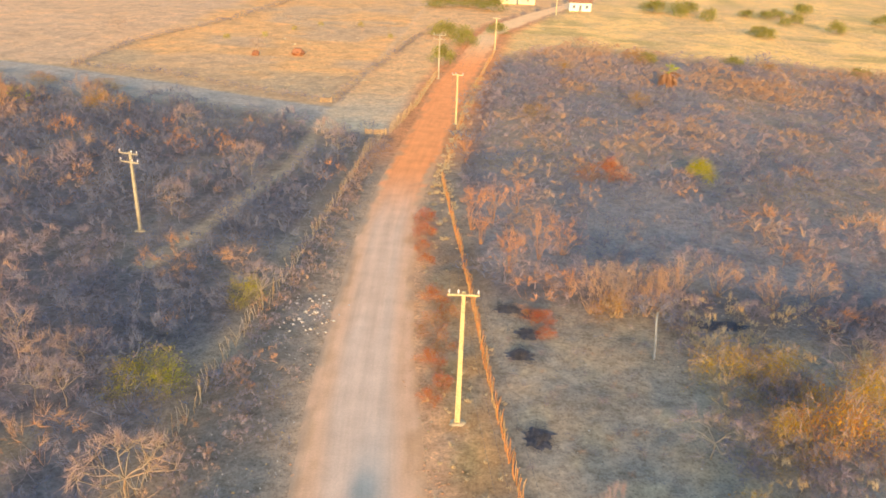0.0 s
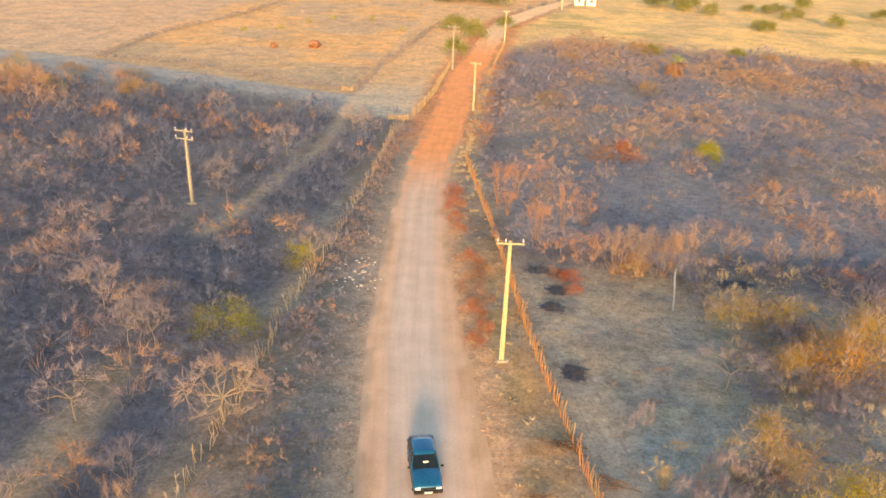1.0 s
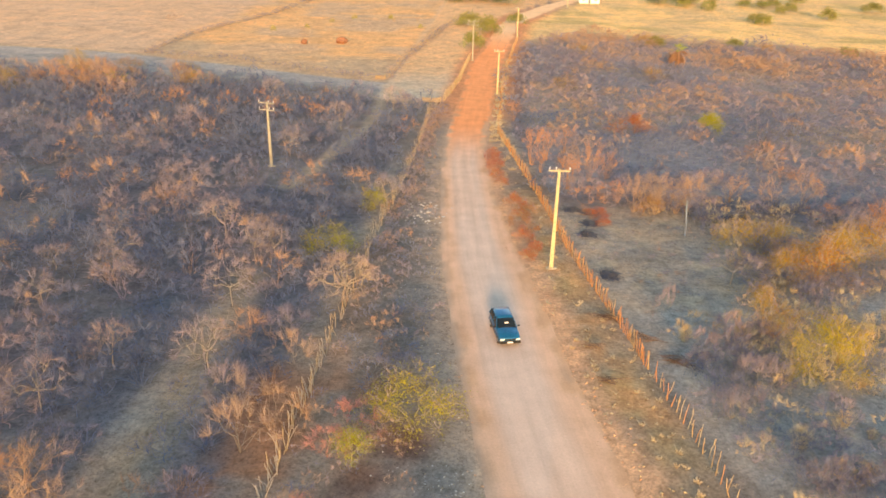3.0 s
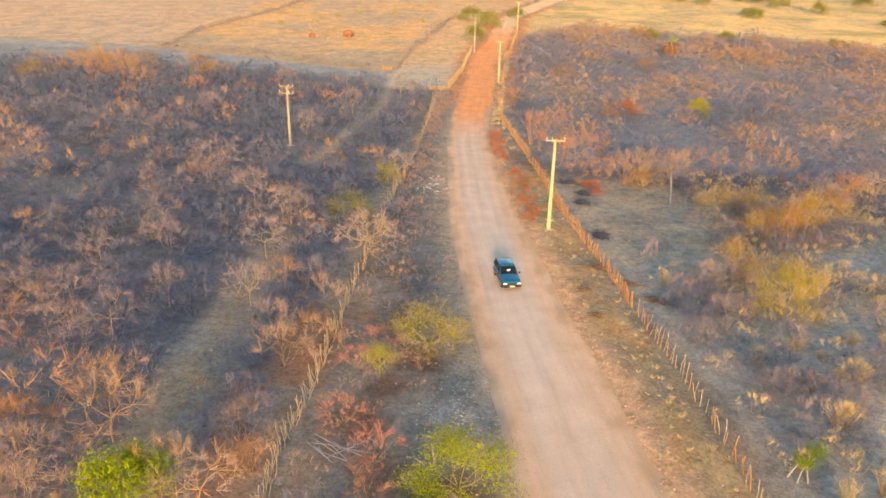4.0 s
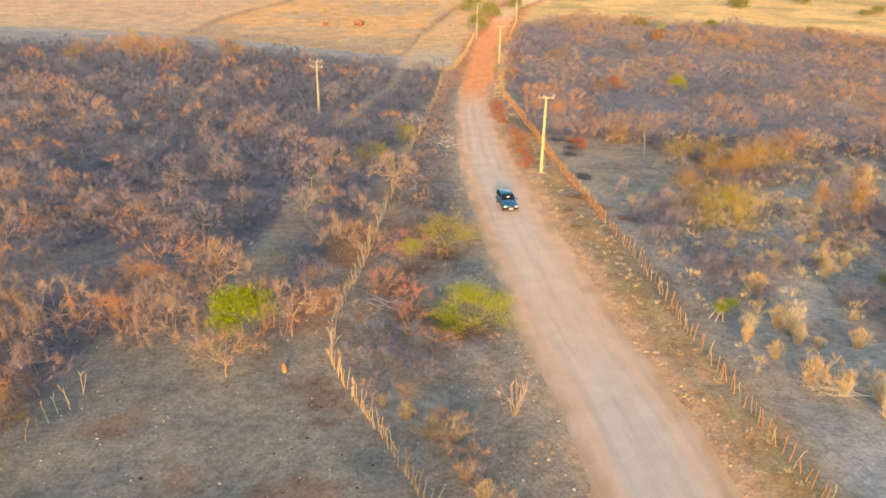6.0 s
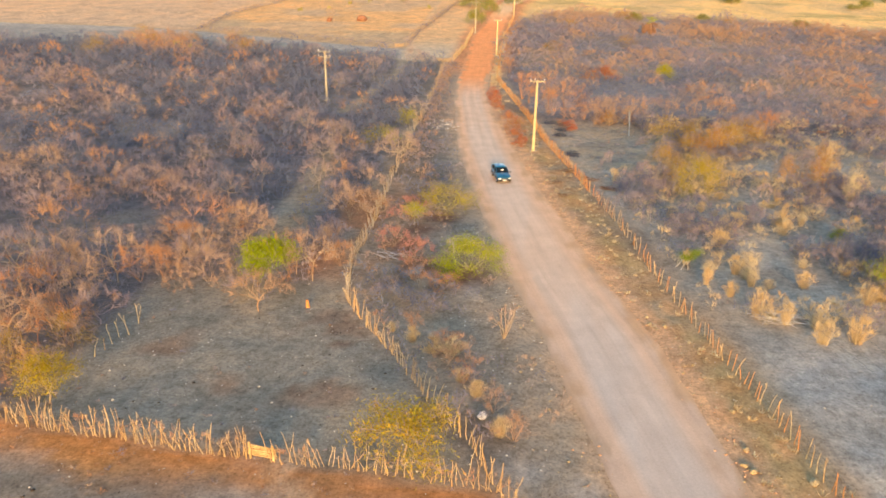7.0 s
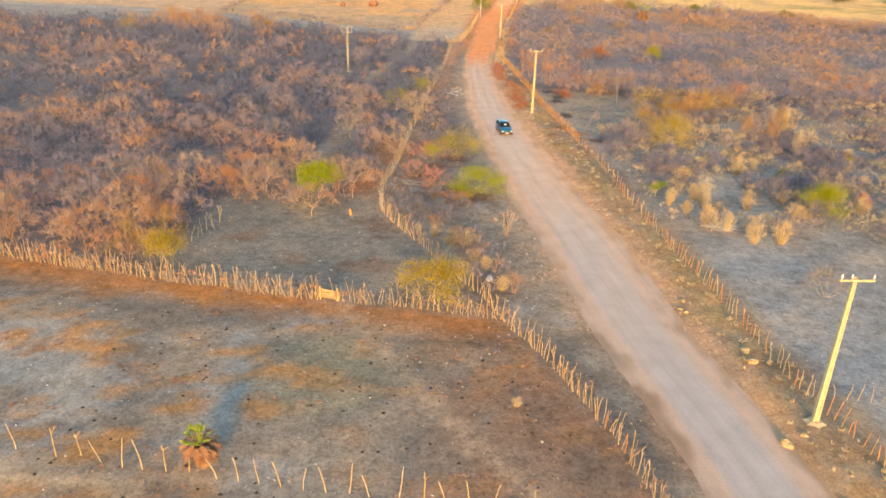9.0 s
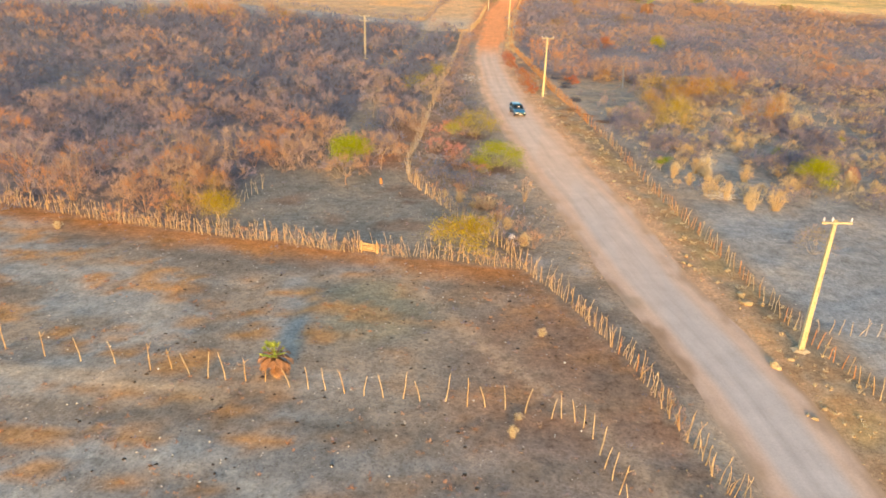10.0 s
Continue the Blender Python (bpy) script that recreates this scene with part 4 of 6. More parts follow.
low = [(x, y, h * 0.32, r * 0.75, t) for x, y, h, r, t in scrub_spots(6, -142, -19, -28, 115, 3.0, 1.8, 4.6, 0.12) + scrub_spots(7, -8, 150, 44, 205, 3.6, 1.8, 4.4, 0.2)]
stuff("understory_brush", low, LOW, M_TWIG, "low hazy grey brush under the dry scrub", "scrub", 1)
# low tint here: the blue shade of the inner scrub put into its twigs
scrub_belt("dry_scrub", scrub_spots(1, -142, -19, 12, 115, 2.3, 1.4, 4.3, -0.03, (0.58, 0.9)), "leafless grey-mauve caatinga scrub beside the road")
# tint runs from gold to mauve: lit front and shaded depth put into colour
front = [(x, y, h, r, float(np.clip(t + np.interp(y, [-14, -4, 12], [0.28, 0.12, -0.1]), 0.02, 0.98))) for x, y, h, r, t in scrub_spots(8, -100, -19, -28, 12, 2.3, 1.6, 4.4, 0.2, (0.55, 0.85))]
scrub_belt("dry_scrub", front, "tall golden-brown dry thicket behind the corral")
east = [(x, y, h * k, r * k, t) for (x, y, h, r, t), k in ((q, 0.35 + 1.3 * float(fbm(q[0] / 9 + 33, q[1] / 9, 2))) for q in scrub_spots(2, -8, 120, 44, 86, 2.5, 1.0, 3.2, 0.32, (0.7, 1.2)))]
scrub_belt("dry_scrub", east, "leafless grey and rusty dry scrub beyond the fence")
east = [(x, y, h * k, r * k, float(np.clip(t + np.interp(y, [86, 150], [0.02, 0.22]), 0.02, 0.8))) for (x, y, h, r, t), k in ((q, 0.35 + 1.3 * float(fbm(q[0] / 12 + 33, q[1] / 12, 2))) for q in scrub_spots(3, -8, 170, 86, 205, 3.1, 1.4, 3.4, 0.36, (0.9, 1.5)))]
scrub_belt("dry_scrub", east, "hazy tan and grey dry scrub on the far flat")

# low straw bushes and grey brush on the right, between fence and scrub
r_ = np.random.RandomState(11)
tan, grey = [], []
for _ in range(4300):
    x, y = r_.uniform(6, 66), r_.uniform(-13, 50)
    fr = np.interp(y, [-41, -13, 5.8, 31.5, 66], [12.9, 7.6, 5, 0.2, -5.3])
    d = fbm(x / 6 + 90, y / 6, 3)
    if x < fr + 2.2 or d < 0.39 + 0.06 * (x < fr + 4) or (24 < y < 46 and x < 13.5) or np.abs(x + 8) > 13 + 0.58 * (y + 82):
        continue
    if d < 0.44 + 0.2 * r_.rand():
        h = r_.uniform(0.5, 1.8)
        tan.append((x, y, h, h * r_.uniform(0.55, 0.85), float(np.clip(r_.normal(0.5, 0.3), 0, 1))))
    else:
        h = r_.uniform(0.7, 2.3)
        grey.append((x, y, h, h * r_.uniform(0.55, 0.85), float(np.clip(r_.normal(0.25, 0.2), 0.02, 0.9))))
stuff("straw_bushes", tan, BROOM, M_STRAW, "fluffy clumps of tan dry stalks on grey ground", "dry grass")
scrub_belt("dry_scrub", grey, "low leafless brush between straw clumps")

# verge plants: between left fence and road, and along the right fence
spots = []
for _ in range(760):
    y = r_.uniform(-28, 96)
    l, _r = road_edges(y)
    left = np.interp(y, [-31, -12, 0, 99], [-6.3, -17.5, -18.5, -18.5])
    x = r_.uniform(left + 0.3, l - 0.8)
    near = (x - left) / (l - left)
    if r_.rand() > (0.8 if near < 0.5 else 0.22) * (0.4 + 1.2 * fbm(x / 5, y / 5 + 7, 2)):
        continue
    h = r_.uniform(0.4, 1.7) * (1.1 - 0.5 * near)
    spots.append((x, y, h, h * 0.75, r_.uniform(0.05, 0.9)))
stuff("verge_brush", spots, FAR_SCRUB, M_TWIG, "low rusty brush on the road verge", "scrub")
spots = []
for _ in range(700):
    y = r_.uniform(-60, 150)
    l, rr_ = road_edges(y)
    fr = np.interp(y, [-75, -41, -13, 5.8, 31.5, 66, 80, 123, 192], [22.5, 12.9, 7.6, 5, 0.2, -5.3, -7.6, -7, -3.7])
    x = r_.uniform(rr_ + 0.6, max(fr + 0.8, rr_ + 1.5))
    h = r_.uniform(0.08, 0.32) * (1.0 if y < 60 else 1.8)
    spots.append((x, y, h, h * 1.2, r_.uniform(0.2, 0.8)))
stuff("verge_straw", spots, SMALL_TUFTS, M_STRAW, "short rusty dry grass on the road verge", "dry grass", 1)

spots = []
for _ in range(300):
    x, y = r_.uniform(0, 16), r_.uniform(20, 46)
    if x > np.interp(y, [5.8, 31.5, 66], [5, 0.2, -5.3]) + 1 and fbm(x / 3 + 9, y / 3, 2) > 0.45:
        h = r_.uniform(0.12, 0.5)
        spots.append((x, y, h, h * 1.3, r_.uniform(0.1, 0.9)))
stuff("clearing_straw", spots, LOW, M_TWIG, "sparse dry grass tufts on the clearing", "dry grass", 1)

# low brush grown into the field fences
spots = []
for line in (FENCE_FIELD_A, FENCE_FIELD_B, FENCE_FIELD_C):
    for x, y, a in along(line, 0.9, random.Random(9)):
        h = r_.uniform(0.6, 1.7)
        spots.append((x + r_.normal(0, 0.35), y + r_.normal(0, 0.35), h, h * 0.9, r_.uniform(0.1, 0.6)))
stuff("fence_brush", spots, FAR_SCRUB, M_TWIG, "dry brush grown into the field fences", "scrub")

spots = []
for x, y, a in along(FENCE_DENSE_WEST + FENCE_DENSE_EAST, 0.33, random.Random(10)):
    if -19.3 < x < -17.4 or r_.rand() < (0.3 if x < -6 else 0.7):
        continue
    h = r_.uniform(0.45, 1.2)
    spots.append((x + r_.normal(0, 0.18), y + 0.25 + r_.normal(0, 0.18), h, h * 0.55, r_.uniform(0.55, 0.95)))
stuff("fence_brush", spots, BROOM, M_TWIG, "rusty brushwood woven into the stick fence", "scrub")

# rusty grass stubble, litter and twigs on the yard and the corral floor
spots = []
for _ in range(4200):
    x, y = r_.uniform(-48, 4), r_.uniform(-62, -12)
    gate = np.interp(x, [-56, -36, -19, -6, 0.1, 2.8, 6], [-24.2, -27.9, -30, -31.4, -43.5, -53.2, -64])
    yard = y < gate - 0.3
    rusty = fbm(x / 4.5 + 11, y / 1.5 + 9, 5)
    if yard and r_.rand() < 0.9 * step(0.42, 0.62, rusty) + 0.12 or not yard and x < -8 + (y + 28) * -0.6 and r_.rand() < 0.12 and x > -33:
        h = r_.uniform(0.04, 0.16)
        spots.append((x, y, h, h * r_.uniform(1.2, 2.4), float(np.clip(rusty * 1.3 + r_.normal(0, 0.2), 0.1, 1.0))))
stuff("yard_stubble", spots, SMALL_TUFTS, M_TWIG, "short rusty grass stubble on the bare yard", "dry grass", 1)

# sparse grass in the far golden land and behind it
spots = []
for _ in range(1100):
    x, y = r_.uniform(-110, 150), r_.uniform(120, 290)
    if x < -28 and y > left_edge_of_field(x) + 10 and r_.rand() < 0.35 or x > 3 and y > right_edge_of_scrub(x) - 4:
        h = r_.uniform(0.15, 0.45)
        spots.append((x, y, h, h * 1.5, r_.uniform(0.4, 0.8)))
stuff("field_straw", spots, SMALL_TUFTS, M_STRAW, "tufts of golden dry grass on the far fields", "dry grass", 1)


# ---- single trees and shrubs ----
def plant_meshes(pl, tint, leaf_tint=0.4, leaf=None):
    out = {}
    for key, (v, f), m, t in (("trunk", pl[0], M_LIMB, tint), ("crown", pl[1], M_TWIG, tint), ("leaves", pl[2], leaf or M_LEAF, leaf_tint)):
        if len(f):
            out[key] = mesh_of(key, v, f, m, np.full(len(v), t))
    return out


def make_plant(name, meshes, x, y, h, rad, label, category, group, turn):
    e = empty(name, pose(x, y, ground_z(x, y) - 0.03, 0, 0, turn), label, category, group)
    for key, me in meshes.items():
        ob = part(key, me, None, e)
        ob.matrix_basis = Matrix.Diagonal((rad, rad, h, 1))
    return e


TREE = [plant_meshes(dome_plant(200 + k, (0.34, 0.40, 0.28, 0.36)[k], 6, 4, 3, 12, 0.0028, (1.15, 1.3, 1.0, 1.2)[k], 0.021, 0.42, (0.12, 0.3), 0.1).sized(1, 1), (0.50, 0.42, 0.56, 0.36)[k]) for k in range(4)]
FAN = [plant_meshes(vase(220 + k, 8, 2, (2, 2, 3), 24, 0.0055, tilt=(0.1, 0.75), bent=True, splay=1.4, reach=(0.4, 1.0)).sized(1, 1), (0.95, 0.85, 1.0)[k]) for k in range(3)]
GOLD = [plant_meshes(dome_plant(206 + k, (0.34, 0.28, 0.4)[k], 6, 4, 3, 12, 0.0028, (1.2, 1.1, 1.3)[k], 0.022, 0.42, (0.12, 0.3), 0.08).sized(1, 1), (0.70, 0.80, 0.66)[k]) for k in range(3)]
DOME = plant_meshes(dome_plant(212, 0.40, 11, 4, 4, 11, 0.0024, 1.45, 0.030, 0.4, (0.1, 0.24), 0.03).sized(1, 1), 0.56)
FLUFF = [plant_meshes(dome_plant(230 + k, 0.04, 8, 3, 2, 20, 0.0036, 1.15, 0.014, 0.55, (0.16, 0.36), 0.2).sized(1, 1), (0.66, 0.76, 0.9)[k]) for k in range(3)]
PALE_FLUFF = [plant_meshes(dome_plant(236 + k, 0.05, 8, 3, 2, 20, 0.0038, 1.1, 0.015, 0.5, (0.16, 0.38), 0.2).sized(1, 1), (0.36, 0.44)[k]) for k in range(2)]


def leafy(seed, leaf_tint, count, size, shape="vase", spread=0.13, leaf=None):
    trunk, wide, thick = {"vase": (0.1, 1.15, 0.018), "tree": (0.42, 1.05, 0.026), "dome": (0.03, 1.4, 0.015)}[shape]
    p = dome_plant(seed, trunk, 8, 3, 2, 6, 0.004, wide, thick, 0.5, (0.12, 0.3), 0.1)
    p.leaves(count, size, spread, trunk + 0.15)
    return plant_meshes(p.sized(1, 1), 0.5, leaf_tint, leaf)


OLIVE = [leafy(240 + k, (0.77, 0.72, 0.82)[k], 4600, 0.018, "dome" if k else "vase", 0.13) for k in range(3)]
LIME = [leafy(250 + k, (0.38, 0.45)[k], 8000, 0.024, "vase", 0.13) for k in range(2)]
WILD = [leafy(255 + k, (0.50, 0.56)[k], 6500, 0.019, "dome", 0.13) for k in range(2)]
GREEN_TREE = leafy(260, 0.28, 9000, 0.030, "tree", 0.12)
YELLOW_TREE = leafy(261, 0.64, 7000, 0.024, "tree", 0.13)
FAR_LEAFY = [leafy(265 + k, (0.42, 0.5)[k], 1800, 0.06, "vase", 0.16, leaf=M_DUSTY_LEAF) for k in range(2)]
RUST = [leafy(270 + k, (0.98, 0.9, 0.94)[k], (4200, 3000, 4800)[k], 0.024, "dome", 0.12) for k in range(3)]
rr = random.Random(21)


def plants(name, rows, kinds, label, category, group):
    for x, y, h, rad in rows:
        make_plant(name, rr.choice(kinds), x, y, h, rad, label, category, group, rr.uniform(0, 360))


plants("bare_tree", [(-27.0, 21.0, 4.2, 2.3), (-27.9, 29.3, 4.0, 1.5), (-26.2, 29.5, 4.0, 1.5), (-18.8, 44.4, 4.3, 2.0), (-37.5, 23.4, 3.5, 2.0), (-40.7, 18.8, 3.4, 2.0), (-31.4, 11.4, 4.0, 1.6),
                     (-43.8, 25.5, 2.8, 1.8), (-38.6, 26.7, 4.2, 2.1), (-30.6, 77, 4.8, 2.6), (-34.1, 62.3, 4.2, 2.2), (-46.4, 94.9, 4.6, 2.4), (-22.0, 86.0, 4.6, 2.6), (-25.0, 92.0, 4.6, 2.6)],
       TREE, "leafless dry tree with pale forked limbs in scrub", "tree", "bare trees")
plants("bare_tree", [(-32.4, 34.3, 4.4, 2.4), (-42.0, 32.3, 2.8, 2.2), (-27.9, 34.4, 3.0, 2.4), (-33.2, 6.4, 4.2, 2.5), (-25.5, 12.3, 3.9, 2.3), (-44.2, -16.8, 4.8, 2.7), (-48.6, -19.3, 5.0, 3.0), (-52.7, -20.0, 5.8, 3.2), (-42.6, -12.6, 5.4, 3.2),
                     (25.0, 38.1, 4.8, 3.6), (12.5, 29.7, 3.4, 2.8), (30.3, 15.0, 3.2, 2.0), (36.2, 20.4, 3.6, 2.2), (33.5, 44.0, 4.0, 2.6), (40.0, 33.0, 4.0, 2.6)],
       TREE, "leafless dry tree with grey-brown twigs in scrub", "tree", "bare trees")
make_plant("bare_tree", DOME, -18.4, 22.0, 4.7, 2.9, "leafless dome-shaped tree with dense pale branches by the old fence", "tree", "bare trees", 15)
plants("bare_tree", [(-22.5, -8.0, 4.4, 1.9), (-20.9, -9.1, 4.5, 2.3), (-23.6, -14.2, 3.6, 2.1), (-27.6, -4.3, 5.0, 2.7), (-30.1, -8.2, 4.2, 2.1), (-35.9, -10.9, 5.0, 2.6), (-37.9, -21.3, 5.0, 2.8), (-36.1, -14.7, 4.4, 1.8), (-37.4, -20.6, 4.0, 2.2), (-29.3, -0.9, 3.8, 2.4)],
       GOLD, "leafless spreading tree with golden-tan twigs beside the corral", "tree", "bare trees")
plants("dry_bush", [(-32.7, -4.6, 3.4, 2.6), (-29.0, -9.9, 3.6, 2.4), (-20.6, 4.3, 3.8, 2.3), (-21.0, -3.3, 2.9, 2.2), (-19.2, 7.0, 2.7, 2.2), (-33.8, -8.0, 2.6, 1.9), (-32.8, -9.6, 3.2, 1.7), (-40.2, -11.4, 4.2, 2.8), (-47.5, -22.3, 4.4, 2.5),
                    (-19.4, -6.0, 2.6, 1.7), (-35.0, -16.0, 2.6, 2.0), (-22.2, -11.6, 1.1, 0.7), (-41.6, -23.0, 3.0, 2.2), (-20.2, 13.5, 2.8, 2.0), (-35.4, -23.8, 2.6, 2.0), (-30.6, -11.6, 2.6, 1.4), (-27.0, -10.8, 2.4, 1.5)],
       FLUFF, "fluffy dry bush of fine golden-brown twigs", "bush", "dry bushes")
plants("dry_bush", [(-87.0, 107.0, 5.4, 4.2), (-82.0, 104.5, 5.6, 4.4), (-92.0, 104.0, 5.0, 4.0), (-77.0, 106.0, 4.4, 3.6)], FLUFF, "tall brown thicket of fine dry twigs beside the track", "bush", "dry bushes")
plants("dry_bush", [(-24.9, -12.4, 2.5, 2.2), (-23.0, 9.0, 2.8, 2.0), (-21.5, 16.5, 2.8, 2.2), (9.6, 13.8, 2.7, 1.9), (8.9, 17.5, 2.8, 1.7), (7.2, 17.9, 2.2, 1.3), (6.2, 24.3, 2.6, 0.9), (14.4, 47.7, 2.4, 2.4), (17.9, 57.3, 2.4, 2.4), (9.6, 19.6, 2.8, 1.5), (7.0, 10.3, 2.3, 1.3), (10.9, 14.3, 2.4, 1.5), (17.8, 8.0, 2.3, 1.6), (29.7, 27.1, 2.8, 2.4), (13.5, 10.8, 2.0, 1.6), (21.0, 14.0, 2.4, 1.8), (28.2, 9.5, 2.4, 1.8)],
       PALE_FLUFF, "pale grey-tan dry bush of fine upright twigs", "bush", "dry bushes")
MAUVE = [plant_meshes(dome_plant(234 + k, 0.04, 8, 3, 2, 18, 0.0055, 1.2, 0.02, 0.6, (0.16, 0.36), 0.2).sized(1, 1), (0.06, 0.2)[k]) for k in range(2)]
plants("dry_bush", [(-12.4, -10.4, 2.2, 2.2), (-14.2, -12.6, 2.0, 2.0), (-11.4, -13.2, 1.7, 1.7), (-15.0, -9.0, 2.0, 1.8), (-10.6, -9.6, 1.4, 1.4), (-12.6, 12.6, 1.6, 2.0), (-13.6, 16.0, 1.6, 1.8), (-13.0, 20.0, 1.4, 1.8), (-14.6, 12.0, 1.8, 1.8)],
       MAUVE, "low dense bush of dark mauve twigs on the verge", "bush", "dry bushes")
plants("fan_shrub", [(0.8, 53.6, 4.2, 2.0), (3.5, 57.1, 5.4, 1.8), (-3.1, 63.8, 5.0, 1.9), (5.8, 58.5, 3.6, 1.8), (-1.0, 66.0, 4.4, 1.8), (1.5, 69.5, 4.4, 2.0), (-5.2, 88.0, 3.2, 1.8), (5.9, 49.5, 2.7, 1.2), (-2.0, 60.0, 3.0, 1.4)],
       FAN, "dry fan-shaped shrub of many rusty stems", "shrub", "fan shrubs")
TAN_FAN = [plant_meshes(vase(224 + k, 9, 2, (2, 2, 3), 26, 0.0048, tilt=(0.1, 0.7), bent=True, splay=1.3, reach=(0.4, 1.0)).sized(1, 1), (0.72, 0.64, 0.8)[k]) for k in range(3)]
plants("fan_shrub", [(7.3, 47.0, 4.0, 1.9), (9.4, 46.8, 4.3, 2.0), (11.7, 47.2, 4.6, 1.9), (8.4, 48.8, 4.4, 2.1), (10.6, 49.0, 4.4, 2.1), (13.0, 48.0, 4.0, 2.0), (14.8, 50.5, 3.8, 2.1), (18.5, 52.0, 3.8, 2.1), (22.5, 50.0, 4.0, 2.2), (26.5, 52.0, 3.8, 2.2)],
       TAN_FAN, "tall dry shrub of upright golden-tan stems", "shrub", "fan shrubs")
plants("fan_shrub", [(-12.0, -16.4, 1.6, 1.0), (-9.8, -18.3, 1.5, 1.3), (-8.0, -21.3, 1.6, 1.2), (-5.2, -27.4, 2.0, 1.3),
                     (-6.4, -25.0, 1.8, 1.2), (-13.0, -8.0, 2.2, 1.8), (-11.0, -10.0, 1.8, 1.6), (-39.6, -24.4, 3.4, 2.2), (-47.0, -23.0, 3.8, 2.4), (-52.5, -21.5, 4.0, 2.4),
                     (30.0, 42.0, 4.2, 2.4), (8.5, 19.5, 1.9, 1.0), (-84.4, 97.5, 6.0, 4.5), (-77, 95.5, 6.0, 4.5), (-70, 110, 5.0, 3.6), (-81, 104, 5.5, 4.0), (13.2, 21.0, 3.2, 2.0)],
       FAN, "dry bush of thin brown stems", "shrub", "fan shrubs")
plants("olive_bush", [(15.6, 37.2, 3.8, 3.2), (19.0, 37.7, 3.4, 3.0), (19.7, 30.6, 4.8, 3.6), (17.0, 30.6, 3.5, 2.5), (22.5, 34.0, 4.4, 3.6), (25.6, 36.6, 4.2, 3.4), (25.3, 20.4, 3.6, 2.3), (27.8, 18.5, 4.2, 2.0), (32.0, 27.4, 3.6, 1.9), (9.0, 46.6, 2.6, 1.8),
                      (-36.8, -23.0, 2.8, 2.0), (-34.6, -20.0, 2.6, 1.8), (-99.1, 126.0, 3.5, 4.0), (-85.3, 122.0, 2.6, 3.6), (-71.6, 119.0, 2.6, 3.6), (-64, 105, 3.6, 4.0), (-97, 99, 4.0, 4.0), (-89, 110, 4.0, 3.6), (12.0, 160.0, 3.0, 3.4), (30.0, 176.0, 3.4, 4.0), (60.0, 170.0, 3.0, 3.4), (24.0, 130.0, 3.0, 3.6), (5.0, 118.0, 2.8, 3.2)],
       OLIVE, "bush with thin yellowish olive leaves among dry scrub", "bush", "olive bushes")
make_plant("yellow_tree", leafy(247, 0.74, 3200, 0.018, "tree", 0.12), 12.2, 20.8, 4.2, 2.6, "airy small tree with pale limbs and ochre leaves", "tree", "leafy trees", 70)
make_plant("olive_bush", leafy(246, 0.62, 9500, 0.016, "dome", 0.12), 14.7, 15.8, 4.5, 3.1, "large rounded bush with fine olive-yellow leaves on grey ground", "bush", "olive bushes", 25)
plants("green_bush", [(25.0, -6.2, 3.2, 2.6), (24.5, 84.8, 3.2, 2.0), (24.6, 4.1, 1.4, 0.9), (34.6, 11.4, 1.1, 0.8)],
       LIME, "bush with fresh yellow-green leaves on dry ground", "bush", "green bushes")
plants("olive_bush", [(-11.6, 8.4, 3.0, 3.1), (-22.2, 32.2, 2.6, 3.0), (-20.2, 45.0, 2.4, 1.8)], WILD, "wide loose bush with dull olive-green leaves", "bush", "olive bushes")
make_plant("yellow_tree", leafy(262, 0.45, 3200, 0.024, "tree", 0.14), -14.3, 3.7, 2.5, 1.3, "small upright tree with yellow leaves beside the verge", "tree", "leafy trees", 130)
make_plant("green_bush", leafy(258, 0.36, 12000, 0.020, "dome", 0.12), -8.7, -5.6, 2.8, 3.3, "dense bush with bright yellow-green leaves beside the road", "bush", "green bushes", 60)
make_plant("pale_shrub", plant_meshes(dome_plant(290, 0.04, 9, 2, 2, 5, 0.008, 0.75, 0.05, 0.35, (0.12, 0.3), 0.3).sized(1, 1), 0.62), -5.8, -16.6, 2.7, 1.2, "pale yellow shrub of thick bare stems beside the road", "shrub", "fan shrubs", 30)
make_plant("olive_tree", leafy(245, 0.72, 900, 0.022), 18.1, -24.8, 2.7, 1.9, "thin small tree with sparse olive leaves on bare ground", "tree", "leafy trees", 10)
make_plant("green_tree", GREEN_TREE, -24.1, -9.7, 3.7, 2.5, "small tree with bright green leafy crown", "tree", "leafy trees", 40)
make_plant("yellow_tree", YELLOW_TREE, -10.7, -29.6, 3.4, 3.0, "spreading small tree with yellowing leaves behind the fence", "tree", "leafy trees", 80)
make_plant("yellow_tree", YELLOW_TREE, -32.2, -26.4, 3.2, 2.0, "small tree with sparse yellow-green crown by the fence", "tree", "leafy trees", 200)
plants("rusty_bush", [(-5.3, 46.4, 1.7, 1.4), (-4.0, 44.2, 1.3, 1.1), (-5.0, 41.8, 1.6, 1.3), (-3.8, 39.6, 1.2, 1.0), (-4.6, 37.2, 1.5, 1.2), (-3.6, 34.9, 1.1, 0.9), (-4.3, 33.2, 1.0, 0.9), (-7.6, 60.7, 1.7, 1.3), (-8.0, 64.5, 1.8, 1.3), (-7.4, 57.5, 1.2, 1.0), (-6.8, 54.6, 1.1, 0.9),
                      (29.2, -4.7, 2.0, 1.0), (3.4, 44.8, 1.2, 1.1), (2.4, 45.6, 1.0, 0.9), (3.6, 42.6, 0.9, 0.9), (13.5, 85.0, 2.6, 2.6), (10.5, 84.0, 2.2, 2.2)],
       RUST, "low bush with rust-red withered leaves beside the road", "bush", "rusty bushes")
